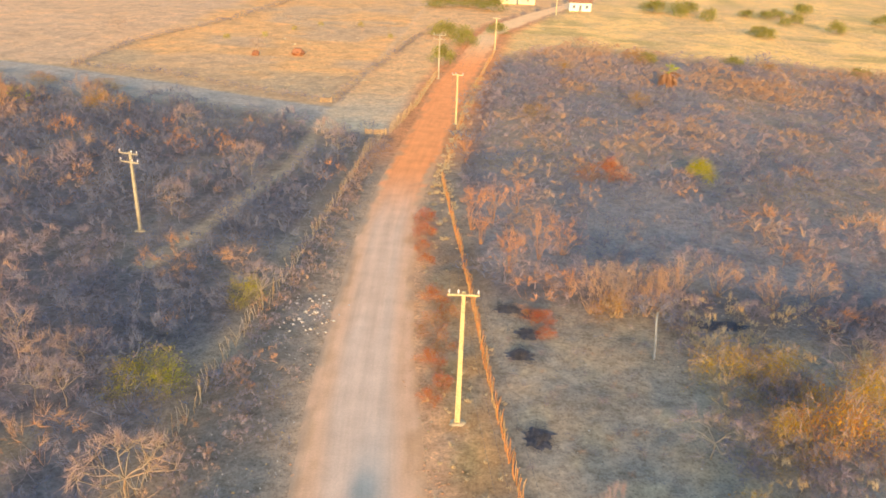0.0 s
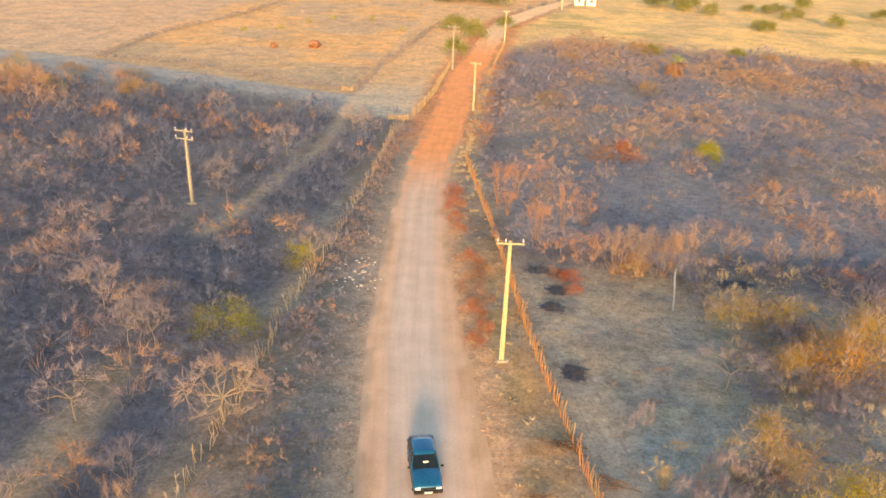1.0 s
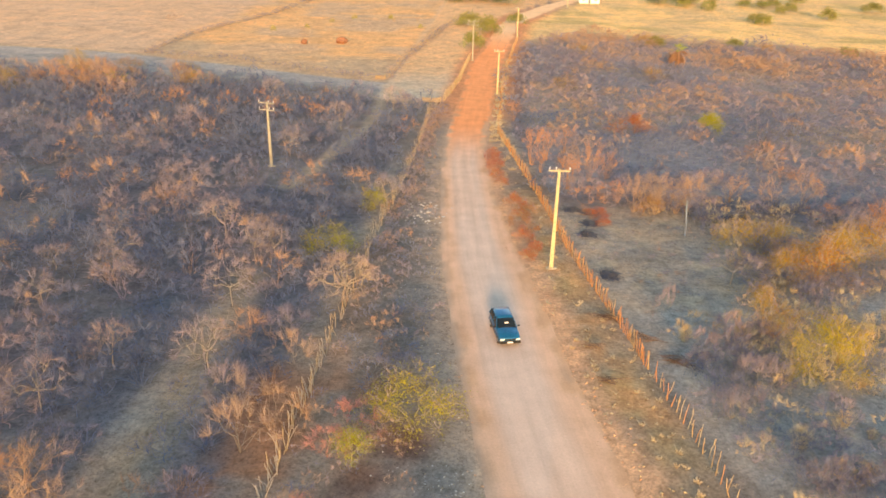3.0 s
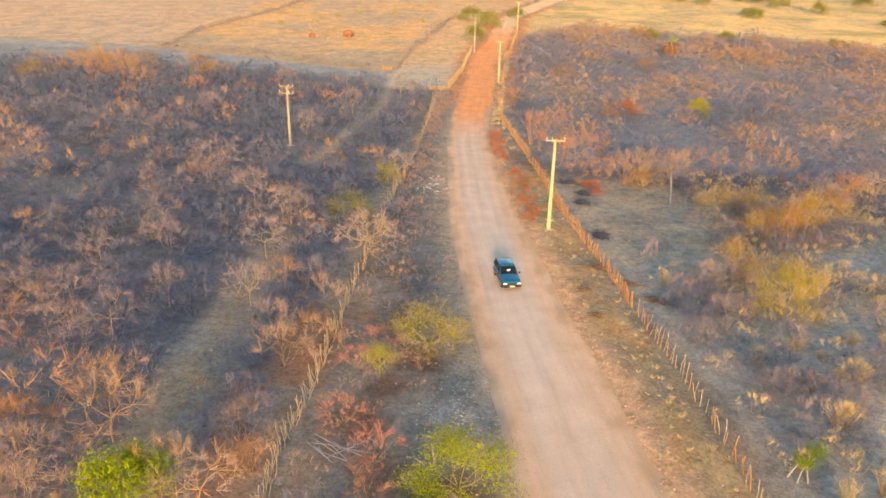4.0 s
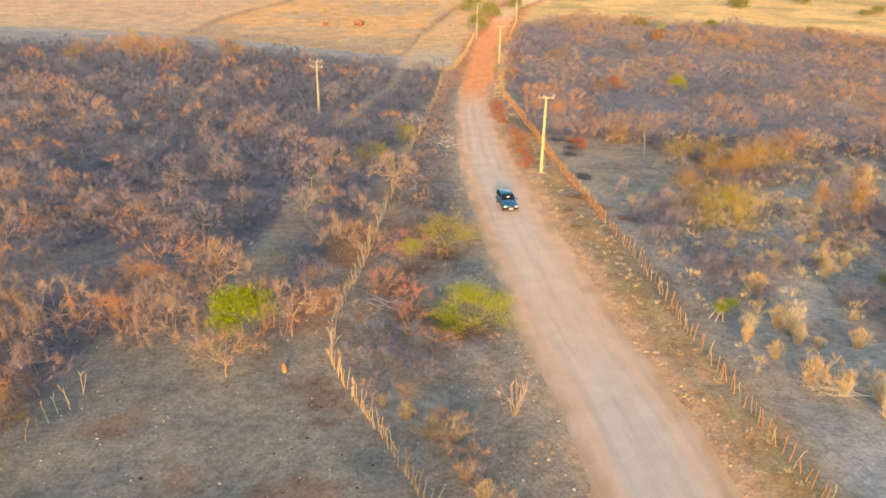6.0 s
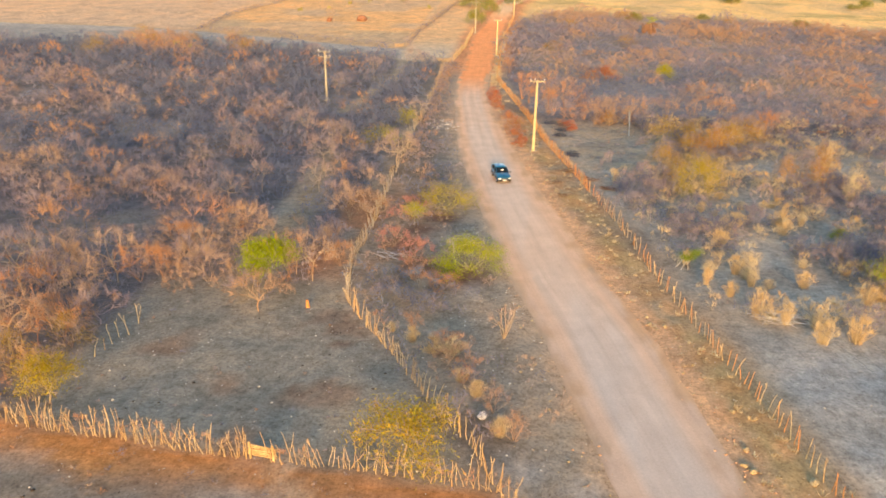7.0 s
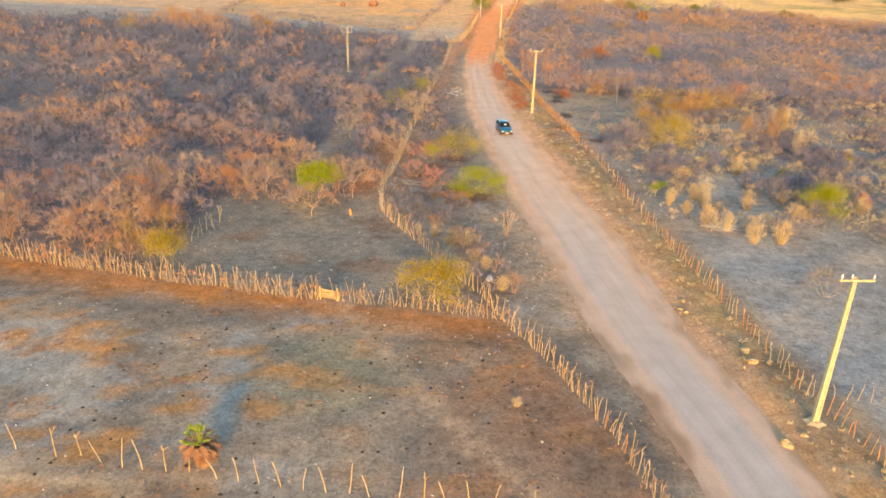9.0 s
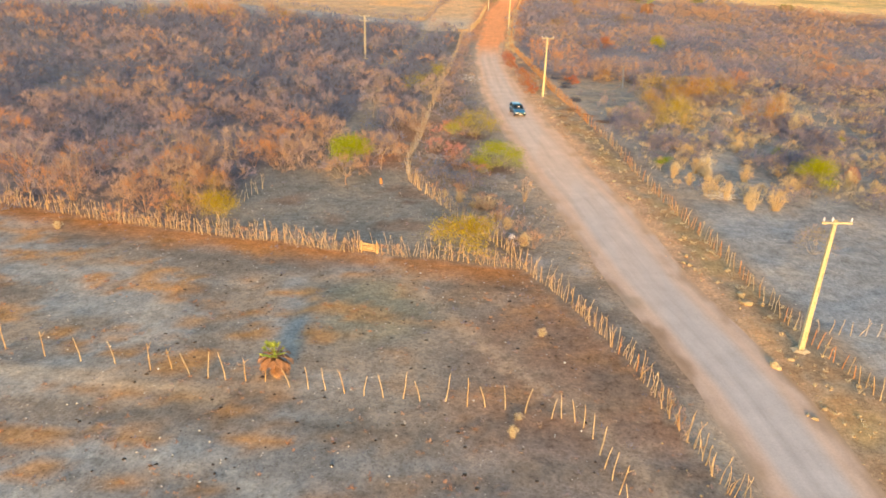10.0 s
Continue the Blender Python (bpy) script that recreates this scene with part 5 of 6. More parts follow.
M_PINK = tinted("salmon_twigs", [(0.0, (0.36, 0.17, 0.15)), (1.0, (0.50, 0.25, 0.20))])
PINK = []
for k in range(2):
    limb, twig, _ = dome_plant(275 + k, 0.04, 9, 3, 2, 20, 0.0046, 1.25, 0.018, 0.55, (0.14, 0.34), 0.15).sized(1, 1)
    PINK.append({"trunk": mesh_of("trunk", limb[0], limb[1], M_LIMB, np.full(len(limb[0]), 0.6)), "crown": mesh_of("crown", twig[0], twig[1], M_PINK, np.full(len(twig[0]), 0.5))})
plants("pink_bush", [(-13.2, -4.2, 2.2, 1.9), (-15.6, -1.0, 1.8, 1.7), (-14.8, 6.8, 2.0, 1.8), (-15.8, 4.6, 1.8, 1.5)], PINK, "fuzzy dry bush of salmon-pink twigs on the verge", "bush", "pink bushes")
plants("far_tree", [(-12.0, 188.8, 5.0, 4.1), (-15.0, 161.3, 4.8, 3.1), (-18.0, 201.4, 4.5, 4.5), (-3.6, 208.5, 3.5, 3.5), (33.0, 176.0, 3.0, 2.8), (54.0, 178.0, 2.4, 2.4), (75.7, 224.0, 3.6, 3.4), (102.0, 240.0, 4.4, 3.2), (66.5, 257.0, 4.6, 3.0), (58.5, 262.0, 4.6, 3.2), (81.0, 172.0, 2.4, 2.6), (106.0, 283.0, 4.6, 4.4), (126.0, 262.0, 4.0, 4.0), (51.3, 272.0, 4.7, 6.2), (62.1, 273.0, 4.7, 6.2), (-24.1, 262.0, 4.8, 6.4), (-6.6, 257.8, 4.8, 6.4), (-14.4, 265.0, 4.7, 5.5)],
       FAR_LEAFY, "green leafy tree on the far golden land", "tree", "far trees")
plants("far_tree", [(rr.uniform(70, 190), rr.uniform(205, 275), rr.uniform(2.0, 3.8), rr.uniform(1.8, 3.6)) for _ in range(18)],
       FAR_LEAFY, "low green tree among golden grass on the far slope", "tree", "far trees")
plants("field_bush", [(-104.8, 188.8, 2.9, 2.7), (-58.4, 163.3, 4.4, 2.3), (-72.6, 181.9, 1.5, 1.1), (-64.4, 188.1, 1.5, 0.9), (-47.4, 193.5, 1.8, 1.1), (-40.6, 199.5, 1.8, 1.1), (-54.2, 207.8, 1.8, 1.1), (-33.9, 205.9, 2.0, 1.1), (-31.9, 194.2, 1.6, 0.9), (-59.6, 199.5, 1.6, 0.9), (-43.3, 211.0, 1.8, 1.1), (-65.6, 216.0, 1.9, 1.2)],
       WILD + GOLD, "small yellow-green bush on the pale field", "bush", "field bushes")


# ---- palms and agaves ----
def palm(name, x, y, height, crown, label, skirt=True):
    """A short palm: stem, green fronds on top, a skirt of dead ones."""
    r = random.Random(int(abs(x) * 10))
    e = empty(name, pose(x, y, ground_z(x, y)), label, "palm")
    bm = bmesh.new()
    tube(bm, [(0, 0, -0.1), (0.03, 0.02, height * 0.35), (0.02, 0, height * 0.65)], [0.16, 0.13, 0.11], 8)
    part("trunk", bm, M_STICK, e)

    def fronds(n, lo, hi, length, drop, wide):
        bm = bmesh.new()
        for _ in range(n):
            a, t = r.uniform(0, 6.28), r.uniform(lo, hi)
            d = Vector((math.cos(a) * math.cos(t), math.sin(a) * math.cos(t), math.sin(t)))
            side = Vector((-math.sin(a), math.cos(a), 0))
            p0 = Vector((0, 0, height * 0.65))
            le = length * r.uniform(0.8, 1.15)
            p1, p2 = p0 + d * le * 0.55, p0 + d * le + Vector((0, 0, -drop * le))
            tube(bm, [p0, p1], [0.018, 0.012], 4)
            for k in range(9):
                s = (k - 4) / 4
                q = p1 + (p2 - p1) * (1 - 0.35 * abs(s)) + side * s * wide * le
                u = (q - p1).cross(d).normalized() * 0.02
                va = [bm.verts.new(p1 - u), bm.verts.new(p1 + u), bm.verts.new(p1.lerp(q, 0.6) + u * 1.6), bm.verts.new(q), bm.verts.new(p1.lerp(q, 0.6) - u * 1.6)]
                bm.faces.new(va)
        return bm
    part("fronds", fronds(14, 0.35, 1.4, crown, 0.12, 0.42), M_FROND, e, "green fan fronds")
    if skirt:
        part("dead_fronds", fronds(72, -1.0, 0.3, crown * 0.98, 0.35, 0.3), M_DEADFROND, e, "brown hanging dead fronds")


M_FROND = grainy("palm_green", [(0.3, (0.20, 0.28, 0.03)), (0.7, (0.42, 0.44, 0.06))], 2.0, rough=0.5, bump=0.1)
M_DEADFROND = grainy("dead_frond", [(0.3, (0.20, 0.10, 0.055)), (0.7, (0.36, 0.20, 0.11))], 2.0, bump=0.2)
palm("palm", -20.5, -47.9, 2.1, 1.1, "short palm with green top and skirt of brown dead fronds")
palm("palm", 32.2, 146.5, 5.2, 2.6, "palm with golden skirt above the far scrub")


def agave(x, y, size, label):
    r = random.Random(int(abs(x) * 13))
    e = empty("agave", pose(x, y, ground_z(x, y)), label, "agave")
    for k in range(16):
        a, t = 2.4 * k, 0.45 + 0.06 * k
        d, s = Vector((math.cos(a) * math.cos(t), math.sin(a) * math.cos(t), math.sin(t))), Vector((-math.sin(a), math.cos(a), 0))
        u = d.cross(s)
        bm = bmesh.new()
        prev = None
        for v, w in ((0, 0.05), (0.3, 0.09), (0.7, 0.06), (1.0, 0.006)):
            c = d * v * size * (1 - 0.015 * k)
            ring = [bm.verts.new(c + s * w * size), bm.verts.new(c - u * w * 0.3 * size), bm.verts.new(c - s * w * size), bm.verts.new(c + u * w * 0.12 * size)]
            if prev:
                for i in range(4):
                    bm.faces.new((prev[i], prev[(i + 1) % 4], ring[(i + 1) % 4], ring[i]))
            prev = ring
        part("leaf", bm, M_FROND, e)


agave(-83.0, 110.5, 3.0, "large yellow-green agave rosette above scrub")
agave(-79.0, 108.0, 2.0, "yellow-green agave rosette among scrub")


def felled_tree(x, y):
    """A cut, fallen sapling with pale stems and a green tuft."""
    e = empty("felled_sapling", pose(x, y, ground_z(x, y), 0, 0, 20), "leaning sapling with pale bare stems and bright green tuft", "sapling")
    for k, (a, b) in enumerate((((-1.2, -0.1, 0.05), (0.1, 0.3, 0.7)), ((-1.0, -0.6, 0.05), (0.2, 0.2, 0.65)), ((-0.5, -0.8, 0.05), (0.15, 0.25, 0.7)))):
        bm = bmesh.new()
        a, b = Vector(a), Vector(b)
        tube(bm, [a, a.lerp(b, 0.5) + Vector((0, 0.05, 0.08)), b], [0.045, 0.04, 0.035], 6)
        part("stem", bm, grainy("peeled_bark", [(0.3, (0.38, 0.36, 0.32)), (0.7, (0.52, 0.50, 0.44))], 2.0), e)
    p = vase(301, 5, 1, (2, 3), 2, 0.012)
    p.leaves(2600, 0.06, 0.25)
    v, f = p.sized(1, 1)[2]
    ob = part("foliage", mesh_of("foliage", v * np.array((1.5, 1.2, 0.9), np.float32) + np.array((0.25, 0.3, 0.35), np.float32), f, M_LEAF, np.full(len(v), 0.22)), None, e)


felled_tree(9.6, -2.6)

# pale-trunked leaning tree in the clearing
lean = empty("leaning_tree", pose(11.2, 40.4, ground_z(11.2, 40.4)), "tree with smooth bluish-white trunk and bare mauve crown", "tree", "bare trees")
bm = bmesh.new()
tube(bm, [(0, 0, -0.2), (-0.05, 0.25, 1.4), (-0.15, 0.6, 2.8), (-0.1, 0.8, 3.4)], [0.10, 0.09, 0.08, 0.06], 8)
part("trunk", bm, grainy("smooth_pale_bark", [(0.3, (0.13, 0.16, 0.20)), (0.7, (0.21, 0.25, 0.30))], 1.5, rough=0.6, bump=0.1), lean)
lp = dome_plant(310, 0.05, 7, 3, 2, 16, 0.0045, 1.2, 0.02).sized(1.8, 2.4)
for key, (v, f), m in (("limb", lp[0], M_LIMB), ("crown", lp[1], M_TWIG)):
    part(key, mesh_of(key, v + np.array((-0.1, 0.8, 3.0), np.float32), f, m, np.full(len(v), 0.2)), None, lean)


# ---- stones, ash, dung, litter ----
def lump(bm, c, s, r, flat=0.7, sub=1):
    """An uneven stone."""
    m = bmesh.ops.create_icosphere(bm, subdivisions=sub, radius=1.0)
    for v in m["verts"]:
        k = 1 + r.uniform(-0.28, 0.28)
        v.co = Vector((v.co.x * s[0] * k, v.co.y * s[1] * k, v.co.z * s[2] * k * flat)) + Vector(c)


def rock(x, y, s, label="pale angular stone on the road verge"):
    r = random.Random(int(abs(x * 31 + y * 17)))
    bm = bmesh.new()
    lump(bm, (0, 0, s * 0.22), (s * r.uniform(0.8, 1.2), s * r.uniform(0.6, 0.9), s * 0.7), r, 0.8, 2)
    ob = part("rock", bm, M_ROCK)
    ob.matrix_world = pose(x, y, ground_z(x, y), 0, 0, r.uniform(0, 360))
    tagged(ob, label, "rock", "verge stones")


for x, y, s in [(9.2, -42.9, 0.45), (10.4, -42.1, 0.22), (9.7, -33.6, 0.36), (9.8, -34.9, 0.34), (10.9, -34.7, 0.26), (7.2, -27.0, 0.22), (7.1, -28.7, 0.26), (6.8, -28.2, 0.2), (9.9, -29.3, 0.26), (7.5, -23.5, 0.18),
                (9.4, -47.7, 0.16), (9.7, -48.0, 0.2), (10.6, -47.0, 0.18), (4.5, -13.4, 0.2), (4.5, -12.4, 0.15), (5.5, -13.8, 0.18), (13.4, -44.6, 0.2)]:
    rock(x, y, s)

OCT = np.array([(1, 0, 0), (-1, 0, 0), (0, 1, 0), (0, -1, 0), (0, 0, 1), (0, 0, -0.6)], np.float32)
OCT_F = np.array([(0, 2, 4), (2, 1, 4), (1, 3, 4), (3, 0, 4), (2, 0, 5), (1, 2, 5), (3, 1, 5), (0, 3, 5)])


def crumbs(name, places, material, label, category, flat=0.6):
    """Many small lumps in one mesh. places: x, y, size."""
    r = np.random.RandomState(len(places))
    vs, fs = [], []
    for k, (x, y, s) in enumerate(places):
        a = r.rand() * 6.28
        v = OCT * (s * r.uniform(0.6, 1.3, (6, 1))) * np.array((1, r.uniform(0.6, 1), flat))
        v = np.stack((v[:, 0] * math.cos(a) - v[:, 1] * math.sin(a), v[:, 0] * math.sin(a) + v[:, 1] * math.cos(a), v[:, 2]), 1)
        vs.append(v + np.array((x, y, ground_z(x, y) + s * 0.15)))
        fs.append(OCT_F + 6 * k)
    tagged(new(name, mesh_of(name, np.vstack(vs), np.vstack(fs), material)), label, category, kind="stuff")


places = []
for _ in range(1500):
    y = r_.uniform(-60, 48)
    l, rr_ = road_edges(y)
    if r_.rand() < 0.62:
        x = rr_ + abs(r_.normal(1.4, 1.6))
    else:
        x = l - abs(r_.normal(1.5, 2.0))
    places.append((x, y, abs(r_.normal(0.03, 0.03)) + 0.02))
white = []
for _ in range(1400):
    x, y = r_.uniform(-38, -3), r_.uniform(-60, -6)
    white.append((x, y, 0.02 + abs(r_.normal(0, 0.032))))
for _ in range(1300):
    x, y = r_.uniform(3, 40), r_.uniform(-48, 48)
    white.append((x, y, 0.015 + abs(r_.normal(0, 0.025))))
for _ in range(450):
    y = r_.uniform(-30, 60)
    l, _r = road_edges(y)
    white.append((l - r_.uniform(0.5, 6.5), y, 0.02 + abs(r_.normal(0, 0.03))))
for _ in range(170):
    white.append((r_.normal(-9.4, 1.1), r_.normal(0.4, 1.6), r_.uniform(0.03, 0.09)))
for _ in range(60):
    white.append((r_.normal(-14.8, 1.2), r_.normal(43.5, 1.8), r_.uniform(0.06, 0.2)))
crumbs("pebbles", white, grainy("white_stone", [(0.3, (0.42, 0.39, 0.35)), (0.7, (0.64, 0.60, 0.54))], 2.0), "scattered small whitish stones on dry earth", "pebbles")
crumbs("pebbles", places, M_ROCK, "scattered pale stones and gravel on dry earth", "pebbles")
places = [(x, y, r_.uniform(0.06, 0.16)) for x, y in ((r_.uniform(-30, -2), r_.uniform(-57, -33)) for _ in range(200)) if y < np.interp(x, [-30, -6, 2.8], [-31, -33, -56])]
places += [(r_.uniform(-30, -12), r_.uniform(-28, -14), r_.uniform(0.05, 0.13)) for _ in range(40)]
crumbs("dung_pats", places, M_DUNG, "dark dried dung scattered over the yard", "dung", 0.2)


M_CLOD = grainy("orange_clods", [(0.3, (0.46, 0.25, 0.13)), (0.7, (0.70, 0.42, 0.25))], 3.0, bump=0.6)
places = []
for _ in range(1500):
    y = r_.uniform(-34, 62)
    l, rr_ = road_edges(y)
    if fbm(y / 5.0, 3.3, 2) + 0.25 * r_.rand() > 0.55:
        x = rr_ + r_.normal(0.35, 0.7) if r_.rand() < 0.8 else l + r_.normal(-0.5, 0.6)
        places.append((x, y, r_.uniform(0.025, 0.11)))
crumbs("dirt_clods", places, M_CLOD, "orange clods of earth piled along the road edge", "dirt", 0.5)


def ash_patch(x, y, rx, ry, label="black patch of burnt brush and ash on bare ground"):
    r = random.Random(int(abs(x * 11 + y)))
    e = empty("ash_patch", pose(x, y, ground_z(x, y)), label, "ash")
    bm = bmesh.new()
    n = 28
    rings = []
    for q, h in ((0.9, -0.06), (0.7, 0.02), (0.4, 0.06)):
        rings.append([bm.verts.new((rx * q * math.cos(a) * (1 + r.uniform(-.45, .3)), ry * q * math.sin(a) * (1 + r.uniform(-.3, .25)), h + r.uniform(-.02, .04))) for a in np.linspace(0, 2 * math.pi, n + 1)[:-1]])
    for a, b in zip(rings[:-1], rings[1:]):
        for i in range(n):
            bm.faces.new((a[i], a[(i + 1) % n], b[(i + 1) % n], b[i]))
    bm.faces.new(rings[-1])
    part("ash", bm, M_ASH, e)
    spots = [(x + r.gauss(0, rx * 0.42), y + r.gauss(0, ry * 0.42), r.uniform(0.3, 0.75), r.uniform(0.35, 0.7), 0) for _ in range(34)]
    v, f, t = scatter(spots, LOW, 1)
    v = v - np.array((x, y, ground_z(x, y)))
    tagged(part("charred_brush", mesh_of("charred_brush", v, f, M_ASH), None, e, "low blackened twigs"), kind="stuff")


for x, y, rx, ry in [(0.6, 46.6, 1.5, 0.9), (2.6, 46.0, 1.4, 1.0), (2.2, 42.9, 1.3, 1.1), (1.7, 39.7, 1.3, 1.2), (2.5, 30.4, 1.4, 1.5), (17.0, 46.5, 3.2, 1.3)]:
    ash_patch(x, y, rx, ry)


M_BLEACHED = grainy("bleached_branch", [(0.3, (0.34, 0.35, 0.37)), (0.7, (0.54, 0.54, 0.54))], 2.5)


M_DARK_BRANCH = grainy("dark_dead_branch", [(0.3, (0.09, 0.06, 0.045)), (0.7, (0.19, 0.125, 0.09))], 2.5)


def brush_pile(x, y, n, length, label, wood=M_DARK_BRANCH):
    r = random.Random(int(abs(x * 3 + y)))
    e = empty("brush_pile", pose(x, y, ground_z(x, y)), label, "brush pile")
    for _ in range(n):
        a = r.choice((0.2, 2.4, 2.8)) + r.gauss(0, 0.35)
        c = Vector((r.gauss(0, length * 0.25), r.gauss(0, length * 0.14), r.uniform(0.03, 0.35)))
        d = Vector((math.cos(a), math.sin(a), r.gauss(0, 0.06))) * length * r.uniform(0.3, 0.6)
        bm = bmesh.new()
        tube(bm, [c - d, c + Vector((r.gauss(0, 0.05), r.gauss(0, 0.05), 0.02)), c + d], [0.022, 0.02, 0.009], 4)
        part("branch", bm, wood, e)


brush_pile(13.9, -11.6, 46, 3.0, "heap of bleached cut branches on grey ground", M_BLEACHED)
brush_pile(-15.4, -3.6, 12, 2.0, "few bleached cut branches lying beside the old fence", M_BLEACHED)
brush_pile(1.4, 22.4, 24, 1.6, "dark dead twigs strewn beside the stake fence")
brush_pile(5.4, 16.6, 26, 1.8, "dark dead twigs strewn on grey ground")
brush_pile(0.4, 13.6, 14, 1.2, "dark dead twigs strewn on the road verge")
brush_pile(-0.2, 17.6, 10, 1.2, "scattered branches on the road verge")
brush_pile(3.6, 19.5, 16, 1.6, "small heap of dry sticks near the fence")
tufts_m = []
for k in range(4):
    (v0, f0), (v1, f1), _ = dome_plant(170 + k, 0.02, 8, 2, 2, 20, 0.0055, 0.8, 0.012, 0.4, (0.2, 0.45), 0.3, 3, False).sized(1, 1)
    v2, f2 = tuft(176 + k, 170, 0.0055, 0.36).sized(0.95, 0.9)[1]
    tufts_m.append(mesh_of("stalks", np.vstack((v0, v1, v2)), np.vstack((f0, f1 + len(v0), f2 + len(v0) + len(v1))), M_STRAW, np.full(len(v0) + len(v1) + len(v2), (0.5, 0.62, 0.8, 0.4)[k])))


def straw_clump(x, y, h, rad):
    ob = new("straw_clump", rr.choice(tufts_m))
    ob.matrix_world = pose(x, y, ground_z(x, y), 0, 0, rr.uniform(0, 360)) @ Matrix.Diagonal((rad, rad, h, 1))
    tagged(ob, "upright clump of tan dry stalks", "dry grass", "straw clumps")


for x, y, h, rad in [(12.6, -11.5, 2.4, 1.0), (14.2, -12.4, 2.1, 0.7), (16.1, -12.8, 1.6, 0.9), (18.3, -14.4, 2.4, 1.1), (21.6, -8.6, 1.7, 1.0), (15.8, -15.0, 2.0, 1.0), (13.1, 1.6, 2.0, 1.3), (13.7, -4.8, 2.6, 1.0), (10.7, -4.9, 1.7, 0.8), (9.5, -2.2, 1.4, 0.7), (10.3, 7.9, 1.6, 0.9),
                     (13.1, -4.0, 2.0, 0.9), (16.2, 7.1, 1.6, 1.3), (20.5, 7.6, 1.6, 1.4), (29.8, 14.7, 4.0, 0.9), (28.6, -5.7, 2.0, 1.0), (6.5, 19.5, 1.6, 0.6), (32.3, 27.0, 3.6, 1.0), (-6.9, -51.6, 0.9, 0.35), (-5.0, -41.2, 0.7, 0.4), (-44.8, -29.3, 0.8, 0.5)]:
    straw_clump(x, y, h, rad)
for x, y, h, rad in [(-12.0, -17.4, 1.3, 0.7), (-10.4, -18.8, 1.3, 1.1), (-9.2, -18.9, 1.4, 1.2), (-13.5, -16.3, 0.8, 0.5), (-8.4, -22.0, 1.2, 0.8), (-7.4, -23.4, 1.2, 0.8), (-6.0, -27.0, 1.3, 0.8), (-6.6, -50.0, 0.4, 0.4)]:
    straw_clump(x, y, h, rad)

rc = random.Random(77)
for _ in range(60):
    x, y = rc.uniform(10, 36), rc.uniform(-9, 22)
    straw_clump(x, y, rc.uniform(0.7, 1.8), rc.uniform(0.45, 0.9))

# fallen leaning trunk, stump and anthills
stump = empty("tree_stump", pose(-20.2, -13.3, ground_z(-20.2, -13.3)), "short pale broken tree stump on the corral floor", "stump")
bm = bmesh.new()
tube(bm, [(0, 0, -0.1), (-0.02, 0, 0.35), (-0.06, 0.02, 0.6)], [0.17, 0.13, 0.10], 9)
part("stump_trunk", bm, M_STICK_RED, stump)
for x, y, s, lab in [(-58.5, 162.5, 0.9, "dark red earth mound on the golden field"), (-49.4, 165.7, 1.4, "dark red earth mound on the golden field")]:
    bm = bmesh.new()
    rg = random.Random(int(abs(x)))
    lump(bm, (0, 0, s * 0.45), (s * 0.5 if s < 0.6 else s, s * 0.5 if s < 0.6 else s, s), rg, 0.8, 2)
    ob = part("earth_mound", bm, grainy("red_clay", [(0.3, (0.20, 0.09, 0.05)), (0.7, (0.34, 0.17, 0.10))], 3.0, bump=0.6))
    ob.matrix_world = pose(x, y, ground_z(x, y))
    tagged(ob, lab, "mound")

# white plastic bag by the corral fence
bm = bmesh.new()
rg = random.Random(3)
lump(bm, (0, 0, 0.16), (0.24, 0.2, 0.26), rg, 0.9, 2)
lump(bm, (0.07, 0.04, 0.36), (0.08, 0.06, 0.12), rg, 1.0, 1)
bag = part("plastic_bag", bm, M_PLASTIC)
bag.matrix_world = pose(-7.0, -25.6, ground_z(-7.0, -25.6))
tagged(bag, "crumpled white plastic bag lying by the fence", "plastic bag")


# ---- the car ----
M_PAINT = grainy("petrol_blue_paint", [(0.3, (0.004, 0.097, 0.21)), (0.7, (0.008, 0.128, 0.26))], 1.2, rough=0.32, metal=0.25, bump=0.02)
M_PAINT.node_tree.nodes["Principled BSDF"].inputs["Coat Weight"].default_value = 0.6
M_TRIM = grainy("black_plastic_trim", [(0.3, (0.012, 0.012, 0.013)), (0.7, (0.035, 0.034, 0.033))], 6, rough=0.6, bump=0.1)
M_GLASS = grainy("dark_car_glass", [(0.3, (0.008, 0.014, 0.02)), (0.7, (0.016, 0.026, 0.034))], 1, rough=0.06, bump=0.0)
M_TYRE = grainy("dusty_rubber", [(0.3, (0.015, 0.014, 0.013)), (0.7, (0.06, 0.05, 0.04))], 5, rough=0.9, bump=0.2)
M_RIM = grainy("grey_rim", [(0.3, (0.35, 0.35, 0.36)), (0.7, (0.5, 0.5, 0.5))], 5, rough=0.4, metal=0.7, bump=0.0)
M_LAMP = grainy("headlamp_lens", [(0.3, (0.75, 0.76, 0.74)), (0.7, (0.85, 0.85, 0.82))], 8, rough=0.1, bump=0.1)
M_PLATE = grainy("pale_plate", [(0.3, (0.70, 0.70, 0.68)), (0.7, (0.80, 0.80, 0.78))], 8, rough=0.5, bump=0.0)
M_TAIL = grainy("red_lens", [(0.3, (0.25, 0.01, 0.01)), (0.7, (0.4, 0.02, 0.015))], 8, rough=0.15, bump=0.0)


def loft(sections):
    """A closed body from cross-sections: each a list of points, all of one length."""
    bm = bmesh.new()
    rings = [[bm.verts.new(p) for p in s] for s in sections]
    n = len(rings[0])
    for a, b in zip(rings[:-1], rings[1:]):
        for i in range(n):
            bm.faces.new((a[i], a[(i + 1) % n], b[(i + 1) % n], b[i]))
    bm.faces.new(rings[0][::-1])
    bm.faces.new(rings[-1])
    bmesh.ops.recalc_face_normals(bm, faces=bm.faces[:])
    for f in bm.faces:
        f.smooth = True
    return bm


